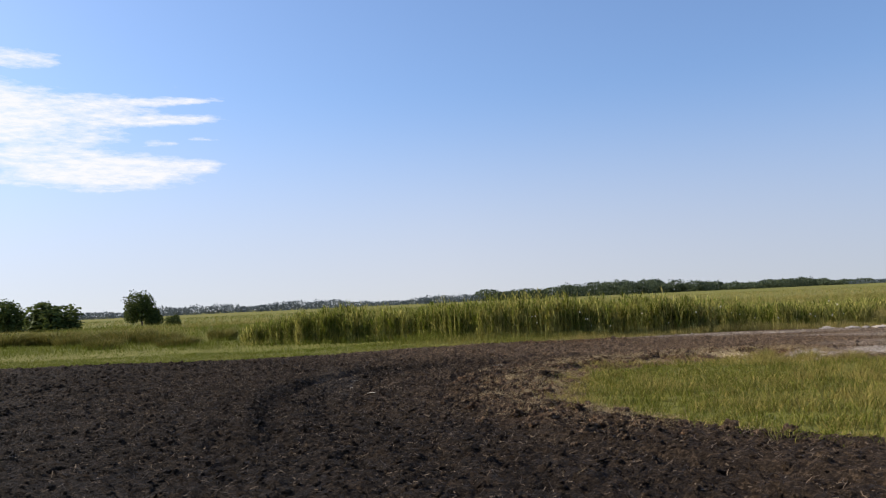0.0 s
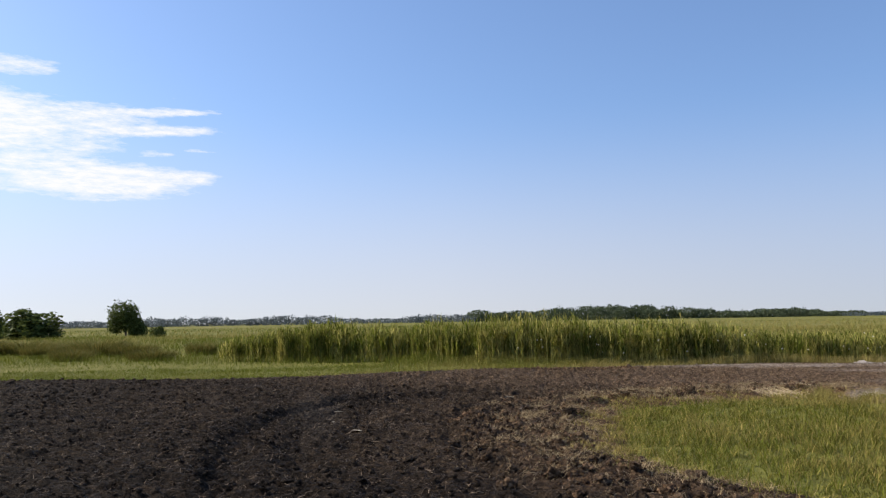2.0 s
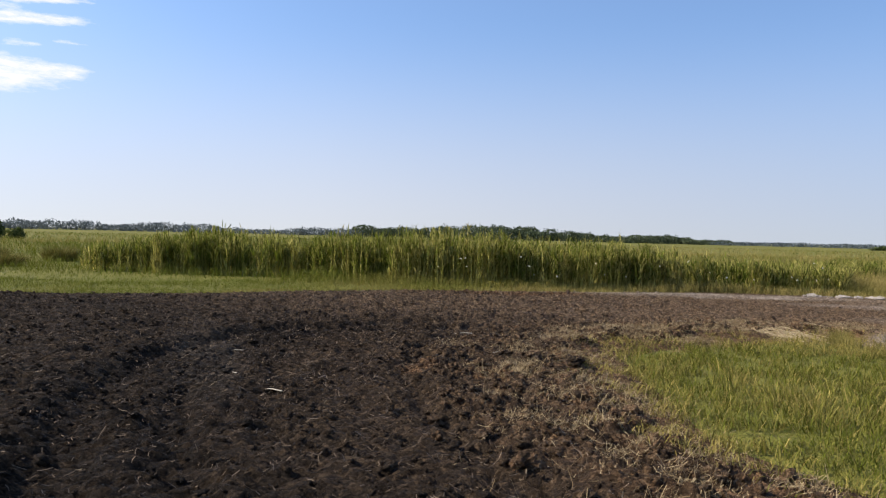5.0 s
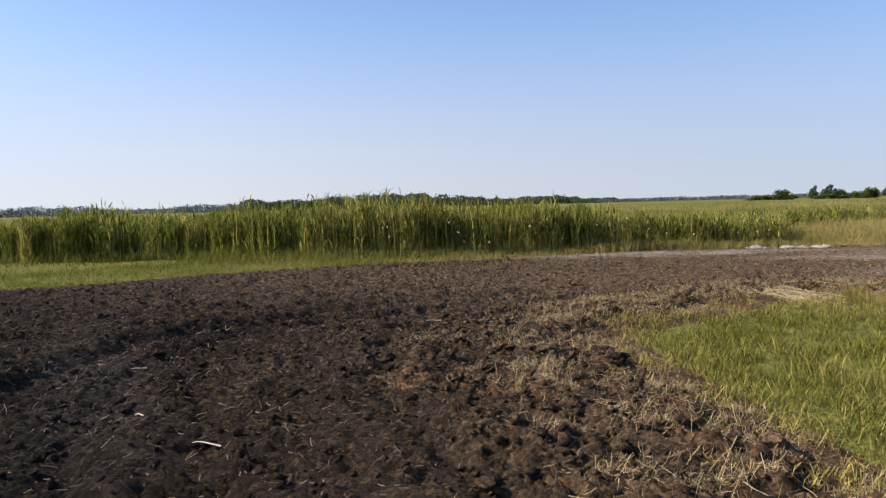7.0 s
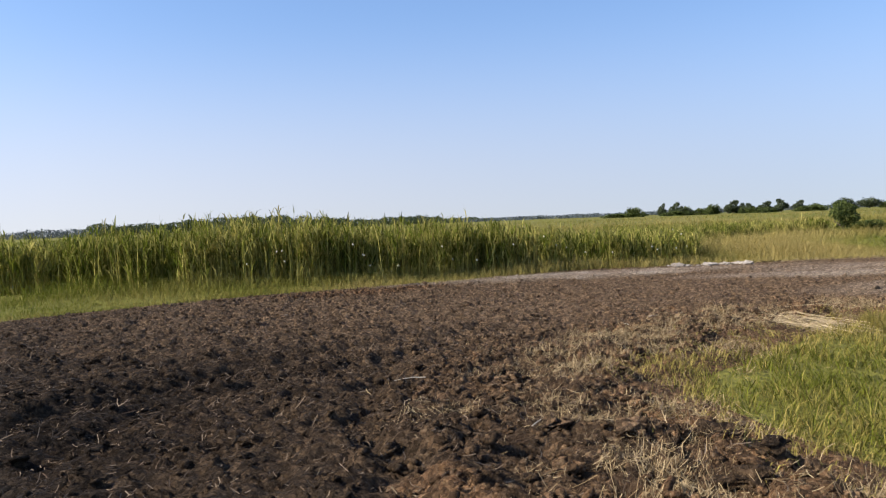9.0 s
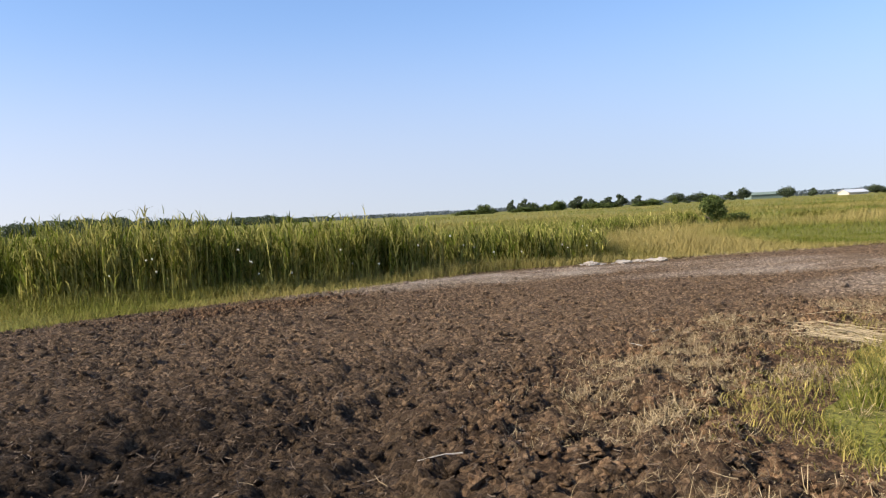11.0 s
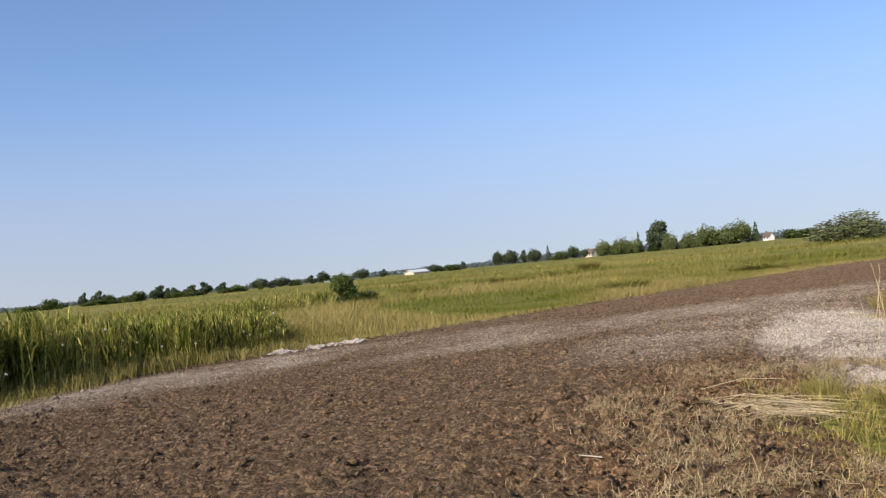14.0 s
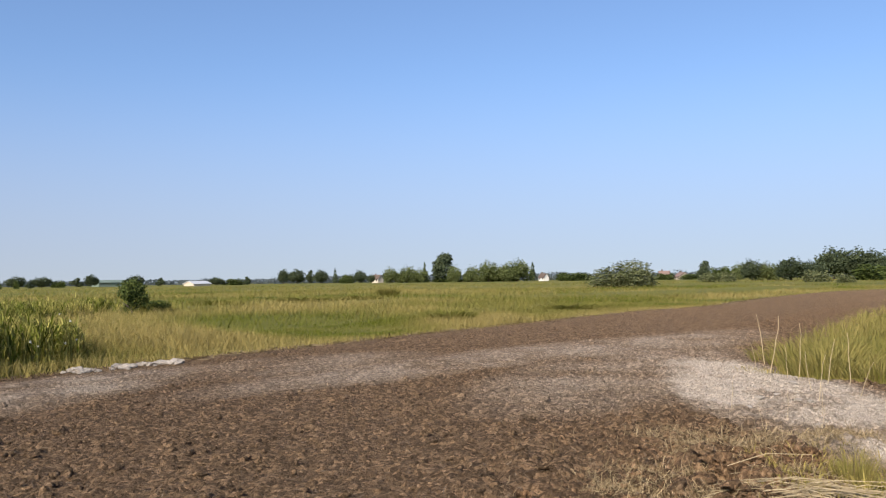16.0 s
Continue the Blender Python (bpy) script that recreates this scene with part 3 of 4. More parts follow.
def meadow_tall(x, y):
    """How tall the meadow grass stands."""
    d = line_side(x, y, OUTER)
    west = step(4, -1, x) * step(9.5, 7.5, d) * step(1.2, 2.2, -line_side(x, y, REEDFOOT))
    h = 0.20 + 0.30 * step(0.5, 8, d) * (1 - 0.45 * step(2, -6, x)) + 0.14 * vnoise(x, y, 6, 91) + 0.10 * vnoise(x, y, 1.7, 92)
    h = h + 0.24 * step(-1.5, 0.2, line_side(x, y, REEDFOOT)) * step(13, 11, x) + 0.38 * blob(x, y, 18.5, 31.5, 5.5, 3.0, -20)
    green = blob(x, y, 27.5, 31.5, 10.0, 4.2, 30)
    h = h * (1 - 0.65 * green)
    return np.maximum(0.07, h * (1 - west) + west * (0.10 + 0.05 * vnoise(x, y, 0.8, 93)))


def meadow_dry(x, y):
    d = line_side(x, y, OUTER)
    dry = 0.35 + 0.12 * step(13, 17, x) + 0.55 * vnoise(x, y, 9, 94) + 0.45 * vnoise(x, y, 2.5, 95) + 0.15 * vnoise(x, y, 22, 98) + 0.2 * step(12, 22, x)
    dry = dry - 0.7 * step(5, -2, x) * step(14, 6, d) - 1.0 * blob(x, y, 27.5, 31.5, 10.0, 4.2, 30) + 0.15 * blob(x, y, 18.5, 29.6, 2.6, 1.6, -20) + 0.35 * blob(x, y, 38, 27, 6.0, 3.0, -20)
    dry = dry - 0.16 * step(14, 24, d)
    return dry - 0.15 * step(-1.8, -0.4, line_side(x, y, REEDFOOT)) * step(14, 11, x) + (0.12 + 0.28 * step(12, 15, x)) * step(0.4, 0.0, d)


def build_meadow_grass():
    def band(n, x0, x1, y0, y1, d0, d1, wide, tall, name):
        x, y = scatter(n, x0, x1, y0, y1, lambda a, b: (line_side(a, b, OUTER) > d0 + 0.12 * vnoise(a, b, 0.5, 96)) & (line_side(a, b, OUTER) < d1) & ((line_side(a, b, REEDFOOT) < 1.0) | (line_side(a, b, REEDFOOT) > 5)))
        k = rng.uniform(0, 1, len(x))
        field_of_blades(name, HAY, "long yellow-green meadow grass", x, y, ground_z(x, y) - 0.01, meadow_tall(x, y) * tall * (0.6 + 0.6 * k), wide * rng.uniform(0.6, 1.4, len(x)), rng.uniform(0.3, 1.6, len(x)), meadow_dry(x, y) + rng.normal(0, 0.1, len(x)))

    band(400000, -20, 46, 12, 38, -0.3, 5.0, 0.0095, 1.0, "verge_grass")
    band(170000, -34, 60, 6, 54, 5.0, 20.0, 0.015, 1.0, "meadow_grass")
    band(120000, -75, 120, -10, 110, 20.0, 80.0, 0.032, 1.0, "meadow_grass")
    band(60000, 46, 120, -25, 20, -0.05, 6.0, 0.03, 1.0, "verge_grass")
    band(60000, -170, 260, -60, 260, 80.0, 230.0, 0.07, 0.8, "meadow_grass")


build_island_grass()
build_meadow_grass()


# ---- reeds ----
def build_reeds():
    def deep(a, b):
        return line_side(a, b, REEDFOOT)

    x, y = scatter(300000, -14, 36, 29.5, 50, lambda a, b: (deep(a, b) > 0) & (deep(a, b) < 5.5) & (rng.uniform(0, 1, len(a)) < np.exp(-np.maximum(deep(a, b), 0) / 2.2) * np.clip(0.45 + 2.2 * vnoise(a, b, 0.34, 104), 0.02, 1) * step(-10.2, -7.2, a) * (1 - 0.6 * step(8.5, 13.5, a)) * (1 - 0.9 * blob(a, b, -3.1, 35.9, 0.45, 1.2)) * (1 - 0.85 * blob(a, b, 11.7, 30.7, 0.5, 0.9)) * (1 - 0.7 * blob(a, b, 0.9, 32.8, 0.3, 0.9)) * (1 - 0.7 * blob(a, b, 6.9, 31.0, 0.3, 0.8))))
    n = len(x)
    d = deep(x, y)
    crest = np.interp(x, [-10, -7, -4.6, -3.4, -1.6, 1, 3.4, 5.1, 7.8, 9.4, 11.8, 13.6, 15, 36], [0.75, 1.3, 1.8, 1.52, 1.46, 1.64, 1.8, 1.56, 1.64, 1.32, 1.02, 0.92, 0.8, 0.8])
    tall = crest * (0.97 + 0.08 * vnoise(x, y, 1.4, 101) + 0.16 * vnoise(x, y, 0.45, 102)) * rng.uniform(0.72, 1.03, n)
    plume = rng.uniform(0, 1, n) < 0.012
    tall = np.where(plume, tall * rng.uniform(1.08, 1.25, n), tall)
    z = base(x, y)
    dry = 0.17 + 0.25 * vnoise(x, y, 1.6, 103) + 0.30 * vnoise(x, y, 0.28, 105) + 0.2 * step(8, 13, x) + 0.6 * plume
    parts_v, parts_q, parts_t, tint, off = [], [], [], [], 0
    lean0 = rng.uniform(0.02, 0.18, n)
    head0 = rng.uniform(0, 2 * np.pi, n)
    v, q, t = blades(x, y, z, tall, rng.uniform(0.012, 0.024, n), lean0, head0)
    parts_v.append(v), parts_q.append(q), parts_t.append(t), tint.append(np.repeat(dry + 0.35, 5))
    off += len(v)
    for k in range(6):
        at = rng.uniform(0.15, 0.9, n)
        hx, hy = x + np.cos(head0) * lean0 * tall * at ** 2, y + np.sin(head0) * lean0 * tall * at ** 2
        ln = rng.uniform(0.2, 0.42, n) * (1.1 - 0.4 * at)
        v, q, t = blades(hx, hy, z + tall * at, ln, rng.uniform(0.018, 0.044, n), rng.uniform(0.15, 1.15, n))
        parts_v.append(v), parts_q.append(q + off), parts_t.append(t + off)
        tint.append(np.repeat(dry + 0.3 * step(0.4, 0.15, at) - 0.03, 5))
        off += len(v)
    me = mesh_np("reed_bed", np.concatenate(parts_v), np.concatenate(parts_q), np.concatenate(parts_t))
    colour(me, "tint", np.clip(np.concatenate(tint), 0, 1))
    stuff("reed_bed", me, REED, "dense bed of tall green reeds beside the track", "reeds")


build_reeds()


# ---- trees, bushes and woods ----
def crown_mesh(name, seed, lobes, leaves, leaf, fill=0.35):
    """A crown of small leaves round uneven lobes (x, y, z, rx, ry, rz), with gaps."""
    g = np.random.default_rng(seed)
    vol = np.array([l[3] * l[4] * l[5] for l in lobes]) ** 0.67
    pick = g.choice(len(lobes), leaves, p=vol / vol.sum())
    lb = np.array(lobes)[pick]
    w = g.normal(0, 1, (leaves, 3))
    w /= np.linalg.norm(w, axis=1)[:, None]
    lump = 1 + 0.18 * np.sin(w[:, 0] * 5 + pick * 1.7 + seed) * np.sin(w[:, 1] * 6 + pick) * np.sin(w[:, 2] * 5 + 2 * pick) * 2
    r = (fill + (1 - fill) * g.uniform(0, 1, leaves) ** 0.35) * lump
    c = lb[:, :3] + w * r[:, None] * lb[:, 3:]
    c[:, 2] = np.maximum(c[:, 2], leaf * 0.4)
    a, b = g.normal(0, 1, (leaves, 3)), g.normal(0, 1, (leaves, 3))
    a /= np.linalg.norm(a, axis=1)[:, None]
    b -= a * (a * b).sum(1)[:, None]
    b /= np.linalg.norm(b, axis=1)[:, None]
    s = leaf * g.uniform(0.6, 1.3, leaves)[:, None]
    v = np.stack([c - a * s, c - b * s * 0.55 + a * s * 0.1, c + a * s, c + b * s * 0.55 + a * s * 0.1], 1)
    return mesh_np(name, v, np.arange(leaves * 4).reshape(-1, 4))


def trunk_mesh(name, seed, height, radius, limbs, reach):
    """A tapered trunk with limbs."""
    g = random.Random(seed)
    bm = bmesh.new()

    def limb(p, q, r0, r1):
        way = (q - p)
        m = Matrix.Translation((p + q) / 2) @ way.to_track_quat("Z", "Y").to_matrix().to_4x4()
        bmesh.ops.create_cone(bm, cap_ends=True, segments=7, radius1=r0, radius2=r1, depth=way.length, matrix=m)

    mid = Vector((g.uniform(-0.1, 0.1) * height, g.uniform(-0.1, 0.1) * height, height * 0.5))
    limb(Vector((0, 0, -0.05)), mid, radius, radius * 0.75)
    limb(mid, Vector((mid.x * 0.6, mid.y * 0.6, height)), radius * 0.75, radius * 0.3)
    for i in range(limbs):
        a, f = 6.283 * i / limbs + g.uniform(-0.4, 0.4), g.uniform(0.35, 0.9)
        p = Vector((mid.x * min(1, 2 * f), mid.y * min(1, 2 * f), height * f))
        limb(p, p + Vector((math.cos(a) * reach, math.sin(a) * reach, reach * g.uniform(0.4, 0.9))), radius * 0.45, radius * 0.12)
    me = bpy.data.meshes.new(name)
    bm.to_mesh(me)
    bm.free()
    return me


def plant(name, seed, lobes, leaves, leaf, material, trunk, label, category, fill=0.35):
    """One tree or bush of unit height 1, with trunk and crown."""
    root = tagged(new(name), label, category)
    th, tr, limbs, reach = trunk
    part("trunk", trunk_mesh("trunk", seed, th, tr, limbs, reach), BARK, root)
    part("crown", crown_mesh("crown", seed, lobes, leaves, leaf, fill), material, root)
    return root


def stand(ob, x, y, width, height, turn=0.0, first=False):
    """Sets a unit plant, or a copy of it, at a place with its width and height."""
    m = pose(x, y, -0.13 if y > 12 or x > 60 else float(base(np.array([x]), np.array([y]))[0]), 0, 0, turn) @ Matrix.Diagonal((width, width, height, 1))
    if first:
        ob.matrix_world = m
        return ob
    return copy_thing(ob, m @ Matrix.Diagonal([1 / c for c in ob.scale] + [1]))


def round_lobes(seed, n=7, low=0.12):
    g = random.Random(seed)
    out = [(0, 0, 0.5, 0.36, 0.36, 0.42)]
    for i in range(n):
        a, d = 6.283 * i / n + g.uniform(-0.4, 0.4), g.uniform(0.16, 0.30)
        r = g.uniform(0.14, 0.24)
        out.append((d * math.cos(a), d * math.sin(a), g.uniform(low + r, 0.86 - r * 0.6), r, r, r * 1.15))
    return out


def bush_lobes(seed, n=9):
    g = random.Random(seed)
    out = []
    for i in range(n):
        a, d = 6.283 * i / n + g.uniform(-0.5, 0.5), g.uniform(0.05, 0.36)
        r = g.uniform(0.13, 0.22)
        hgt = g.uniform(0.3, 0.72) * (1.1 - d)
        out.append((d * math.cos(a), d * math.sin(a), hgt, r, r, 0.28))
        out.append((d * 1.1 * math.cos(a), d * 1.1 * math.sin(a), 0.18, r, r, 0.2))
    return out


# the lone tree in the west meadow with its bushes
lone = stand(plant("tree", 3, [(-0.1, 0, 0.62, 0.35, 0.35, 0.34), (-0.2, 0.05, 0.4, 0.3, 0.3, 0.3), (0.12, 0.0, 0.66, 0.22, 0.22, 0.22), (0.1, -0.05, 0.42, 0.28, 0.3, 0.3), (0.27, 0, 0.26, 0.2, 0.22, 0.22), (0.42, 0.02, 0.14, 0.13, 0.15, 0.13), (-0.3, 0, 0.3, 0.16, 0.2, 0.22)], 6500, 0.028, LEAF_OLIVE, (0.5, 0.03, 6, 0.2), "lone round leafy tree in the open meadow", "tree"), -45, 124, 5.6, 5.3, 0, True)
west_bush = stand(plant("bush", 5, bush_lobes(5), 3000, 0.05, LEAF_OLIVE, (0.3, 0.03, 6, 0.25), "broad dark green bush at the meadow's edge", "bush"), -52, 109, 8.8, 4.0, 0, True)
stand(west_bush, -61, 116, 5.2, 4.7, 70)
stand(west_bush, -43.2, 123.5, 2.6, 2.9, 140)
stand(west_bush, -36, 111, 2.6, 1.5, 200)
stand(west_bush, -57, 97, 9.0, 2.6, 30)

# the low bush in the reeds' end and the big bush by the track's far end
dark_bush = stand(plant("bush", 8, [(-0.12, 0, 0.74, 0.28, 0.28, 0.2), (0.2, 0.05, 0.68, 0.25, 0.25, 0.2), (0, -0.1, 0.46, 0.28, 0.28, 0.22), (-0.32, 0, 0.6, 0.17, 0.2, 0.15), (0.05, 0.1, 0.2, 0.16, 0.18, 0.2), (0.4, 0, 0.48, 0.14, 0.16, 0.12)], 2600, 0.034, LEAF_OLIVE, (0.4, 0.03, 7, 0.25), "small dark green bush standing in long grass", "bush"), 34.2, 41.2, 1.8, 1.8, 0, True)
stand(dark_bush, 36.5, 41.5, 1.7, 0.75, 80)
big_bush = stand(plant("bush", 12, bush_lobes(12, 15), 6500, 0.026, LEAF_GREY, (0.35, 0.02, 8, 0.3), "wide spreading grey-green willow bush in the meadow", "bush"), 121, 18, 12.0, 3.9, 0, True)

# shared kinds of distant trees
far_round = stand(plant("tree", 21, round_lobes(21, 7, 0.0), 4200, 0.033, LEAF_DARK, (0.5, 0.03, 5, 0.2), "distant dark leafy tree at the meadow's edge", "tree"), 464, 208, 9.5, 9.3, 0, True)
far_light = stand(plant("tree", 23, round_lobes(23, 9, 0.0), 4200, 0.033, LEAF_LIGHT, (0.5, 0.03, 5, 0.2), "distant light green willow near the village", "tree"), 436, 136, 11.0, 9.0, 0, True)
far_shrub = stand(plant("bush", 25, bush_lobes(25), 1800, 0.05, LEAF_OLIVE, (0.3, 0.03, 5, 0.25), "distant green bush in the meadow", "bush"), 231, 274, 5.5, 4.3, 0, True)
far_slim = stand(plant("tree", 27, [(0, 0, 0.55, 0.2, 0.22, 0.36), (0.22, 0, 0.3, 0.24, 0.24, 0.25), (-0.2, 0.1, 0.45, 0.2, 0.22, 0.22), (0.1, -0.1, 0.82, 0.12, 0.12, 0.16)], 1200, 0.055, LEAF_DARK, (0.5, 0.03, 5, 0.15), "slim young tree in the meadow", "tree"), 224, 280, 3.4, 5.5, 0, True)
far_cone = stand(plant("conifer", 29, [(0, 0, 0.2, 0.45, 0.45, 0.18), (0, 0, 0.42, 0.33, 0.33, 0.2), (0, 0, 0.65, 0.22, 0.22, 0.2), (0, 0, 0.86, 0.1, 0.1, 0.14)], 600, 0.06, LEAF_DARK, (0.6, 0.04, 3, 0.1), "distant dark pointed conifer", "conifer"), 475, 180, 4.0, 9.6, 0, True)
far_poplar = stand(plant("tree", 31, [(0, 0, 0.45, 0.36, 0.36, 0.4), (0.14, 0, 0.72, 0.3, 0.3, 0.26), (-0.2, 0.1, 0.4, 0.26, 0.26, 0.3), (0.24, -0.1, 0.84, 0.2, 0.2, 0.14), (-0.1, 0, 0.75, 0.2, 0.2, 0.2)], 1900, 0.055, LEAF_DARK, (0.5, 0.03, 5, 0.2), "tall dark poplar towering over the village trees", "tree"), 462, 112, 15.5, 16.4, 0, True)

for x, y, w, h in [(215, 287, 6.0, 4.7), (238, 267, 5.1, 4.7), (235, 270, 5.1, 3.2), (264, 240, 7.7, 2.9), (341, 267, 6.2, 3.5), (390, 204, 8.7, 3.8), (477, 173, 6.8, 6.2), (328, -21, 8, 5.9), (212, -40, 9, 4.4), (450, 42, 15.8, 5.2), (396, -4, 9, 3.6), (398, -16, 9, 3.2), (244, 250, 9, 2.6), (225, 272, 9, 2.4), (210, 292, 9, 2.2), (256, 236, 9, 2.4)]:
    stand(far_shrub, x, y, w * 1.47, h, (x * 37 + y * 11) % 360)
for x, y, w, h in [(228, 277, 3.9, 5.7), (246, 259, 3.9, 4.2), (252, 253, 5.1, 4.6), (256, 249, 4.7, 5.4), (260, 244, 4.3, 4.5), (244, 262, 5.4, 5.6), (345, 261, 4.7, 4.5), (365, 230, 4.3, 4.1), (392, 198, 3.4, 4.3), (470, 194, 3.9, 8.4), (349, -17, 6.0, 7.9)]:
    stand(far_slim, x, y, w * 1.54, h, (x * 53 + y * 7) % 360)
for x, y, w, h in [(328, 279, 7.6, 5.6), (337, 273, 8.5, 5.1), (349, 256, 6.0, 6.2), (342, 229, 6.8, 5.4), (386, 212, 6.3, 4.3), (467, 201, 9.2, 9.3), (472, 188, 8.7, 8.6), (479, 166, 7.6, 8.0), (462, 154, 4.3, 5.3), (248, -19, 6.4, 6.3), (236, -27, 8.5, 6.5), (292, -51, 10.5, 10.9), (291, -57, 11, 10.5), (289, -63, 10, 9.7), (245, -34, 5.7, 5.7)]:
    stand(far_round, x, y, w * 1.41, h, (x * 41 + y * 13) % 360)
for x, y, w, h in [(438, 127, 9.1, 9.7), (440, 120, 7.1, 8.3), (443, 102, 7.1, 9.6), (445, 93, 7.1, 9.4), (446, 84, 12.2, 11.9), (448, 69, 15.2, 12.5), (452, 77, 7.2, 9.8), (327, -27, 5.5, 6.8), (247, -23, 5.5, 5.6)]:
    stand(far_light, x, y, w * 1.41, h, (x * 29 + y * 17) % 360)
for x, y, w, h in [(450, 120, 3.6, 11.7), (499, 65, 5.5, 11.6)]:
    stand(far_cone, x, y, w, h, x)
hedge = np.random.default_rng(63)
for k in range(26):
    f = hedge.uniform(-0.1, 1.05)
    x, y = 215 + 52 * f + hedge.normal(0, 5), 290 - 56 * f + hedge.normal(0, 5)
    w = hedge.uniform(2.0, 5.5)
    stand(far_slim if k % 2 else far_shrub, x, y, w, hedge.uniform(1.6, 4.4), k * 47 % 360)
for k in range(16):
    y = 165 - 130 * k / 15 + hedge.normal(0, 2)
    if 44 < y < 68 or 138 < y < 160:
        continue
    stand(far_shrub, 458 + hedge.normal(0, 4), y, hedge.uniform(9, 15), hedge.uniform(2.6, 5.2), k * 67 % 360)
grey_shrub = stand(plant("bush", 35, bush_lobes(35), 900, 0.05, LEAF_GREY, (0.3, 0.03, 5, 0.25), "pale grey-green shrub at the meadow's edge", "bush"), 199, -2, 6.0, 2.9, 0, True)
for x, y, w, h in [(199, -6, 5.5, 2.9), (176, -20, 6.5, 2.9), (156, -19, 4.5, 2.1)]:
    stand(grey_shrub, x, y, w, h, x * 31 % 360)


def build_woods():
    """Distant woods as bands of many crowns: from and to azimuth, distance, height."""
    g = np.random.default_rng(77)
    # the hazy bands take the leaf colour with the distance haze mixed in
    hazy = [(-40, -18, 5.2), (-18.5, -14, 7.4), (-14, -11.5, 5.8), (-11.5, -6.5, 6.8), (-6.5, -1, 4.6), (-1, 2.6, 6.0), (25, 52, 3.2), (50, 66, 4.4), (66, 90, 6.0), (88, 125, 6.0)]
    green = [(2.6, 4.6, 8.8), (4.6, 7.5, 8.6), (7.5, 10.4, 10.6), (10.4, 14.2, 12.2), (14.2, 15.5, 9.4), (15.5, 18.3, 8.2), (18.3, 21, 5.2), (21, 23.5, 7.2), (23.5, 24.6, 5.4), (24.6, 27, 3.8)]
    for bands, material, leaves, label in ((hazy, LEAF_FAR_HAZED, 90000, "distant woods along the horizon, blue-green haze painted into the leaves"), (green, LEAF_WOOD, 50000, "dark green wooded rise behind the reeds")):
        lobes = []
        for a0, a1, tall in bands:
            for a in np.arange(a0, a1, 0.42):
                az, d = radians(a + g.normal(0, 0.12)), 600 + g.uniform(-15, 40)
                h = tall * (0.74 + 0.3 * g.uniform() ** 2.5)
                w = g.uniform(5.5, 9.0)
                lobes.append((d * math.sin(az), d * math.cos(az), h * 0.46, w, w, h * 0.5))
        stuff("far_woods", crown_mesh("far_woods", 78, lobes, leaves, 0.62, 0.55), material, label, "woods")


build_woods()


# ---- sedge tussocks ----
def tussock(name, seed, count, material, dry, label):
    g = np.random.default_rng(seed)
    a, r = g.uniform(0, 2 * np.pi, count), 0.7 * np.sqrt(g.uniform(0, 1, count))
    x, y = r * np.cos(a), r * np.sin(a)
    v, q, t = blades(x, y, np.zeros(count), g.uniform(0.5, 1.0, count) * (1.05 - 0.5 * r), g.uniform(0.01, 0.022, count), g.uniform(0.2, 0.9, count), a)
    me = mesh_np(name, v, q, t)
    colour(me, "tint", np.repeat(np.clip(dry + g.normal(0, 0.12, count), 0, 1), 5))
    me.materials.append(material)
    return tagged(new(name, me), label, "tussock", "tussocks in the meadow")


def set_down(ob, x, y, r, h, turn=0.0, first=False, drop=0.02):
    m = pose(x, y, float(ground_z(np.array([x]), np.array([y]))[0]) - drop, 0, 0, turn) @ Matrix.Diagonal((r, r, h, 1))
    if first:
        ob.matrix_world = m
        return ob
    return copy_thing(ob, m @ Matrix.Diagonal([1 / c for c in ob.scale] + [1]))


sedge = set_down(tussock("sedge_tussock", 41, 1600, SEDGE, 0.35, "dark olive tussock of sedge in the meadow"), -26.5, 50, 2.6, 1.35, 0, True)
for x, y, r, h in [(-29.5, 50, 2.6, 1.4), (-23.8, 51, 2.4, 1.2), (-20.5, 46, 1.3, 1.0), (-17, 41.5, 1.2, 0.8), (-17.8, 46.5, 2.1, 1.3), (-15.6, 45.6, 1.5, 1.0), (-13, 40.5, 1.3, 0.75), (-12.3, 46, 1.0, 1.0), (-33, 52, 2.6, 1.3), (73, 40, 1.3, 1.2)]:
    set_down(sedge, x, y, r, h, (x * 71) % 360)
olive_tuft = set_down(tussock("grass_tuft", 45, 900, HAY, 0.3, "olive green tuft of rank grass in the meadow"), 29.8, 26.2, 1.3, 0.62, 0, True)
for x, y, r, h in [(31.4, 26.8, 0.9, 0.5), (39.6, 22.5, 1.6, 0.5), (41.5, 21.6, 1.2, 0.45), (58, 42, 3.2, 0.6), (64, 40, 2.6, 0.6), (52, 46, 2.4, 0.6), (37, 42, 1.6, 0.8)]:
    set_down(olive_tuft, x, y, r, h, (x * 71) % 360)
hay_tuft = set_down(tussock("grass_tuft", 43, 360, HAY, 0.62, "yellow-green tuft of long grass"), 13.9, 17.6, 0.8, 0.62, 0, True)
for x, y, r, h in [(14.6, 17.2, 1.0, 0.66), (13.3, 17.0, 0.8, 0.5), (15.4, 17.7, 0.9, 0.6), (7.2, 18.95, 0.22, 0.34), (6.9, 18.4, 0.3, 0.26), (16.4, 17.0, 1.0, 0.6), (8.3, 17.3, 0.35, 0.3), (7.7, 18.0, 0.3, 0.3)]:
    set_down(hay_tuft, x, y, r, h, (x * 97) % 360)


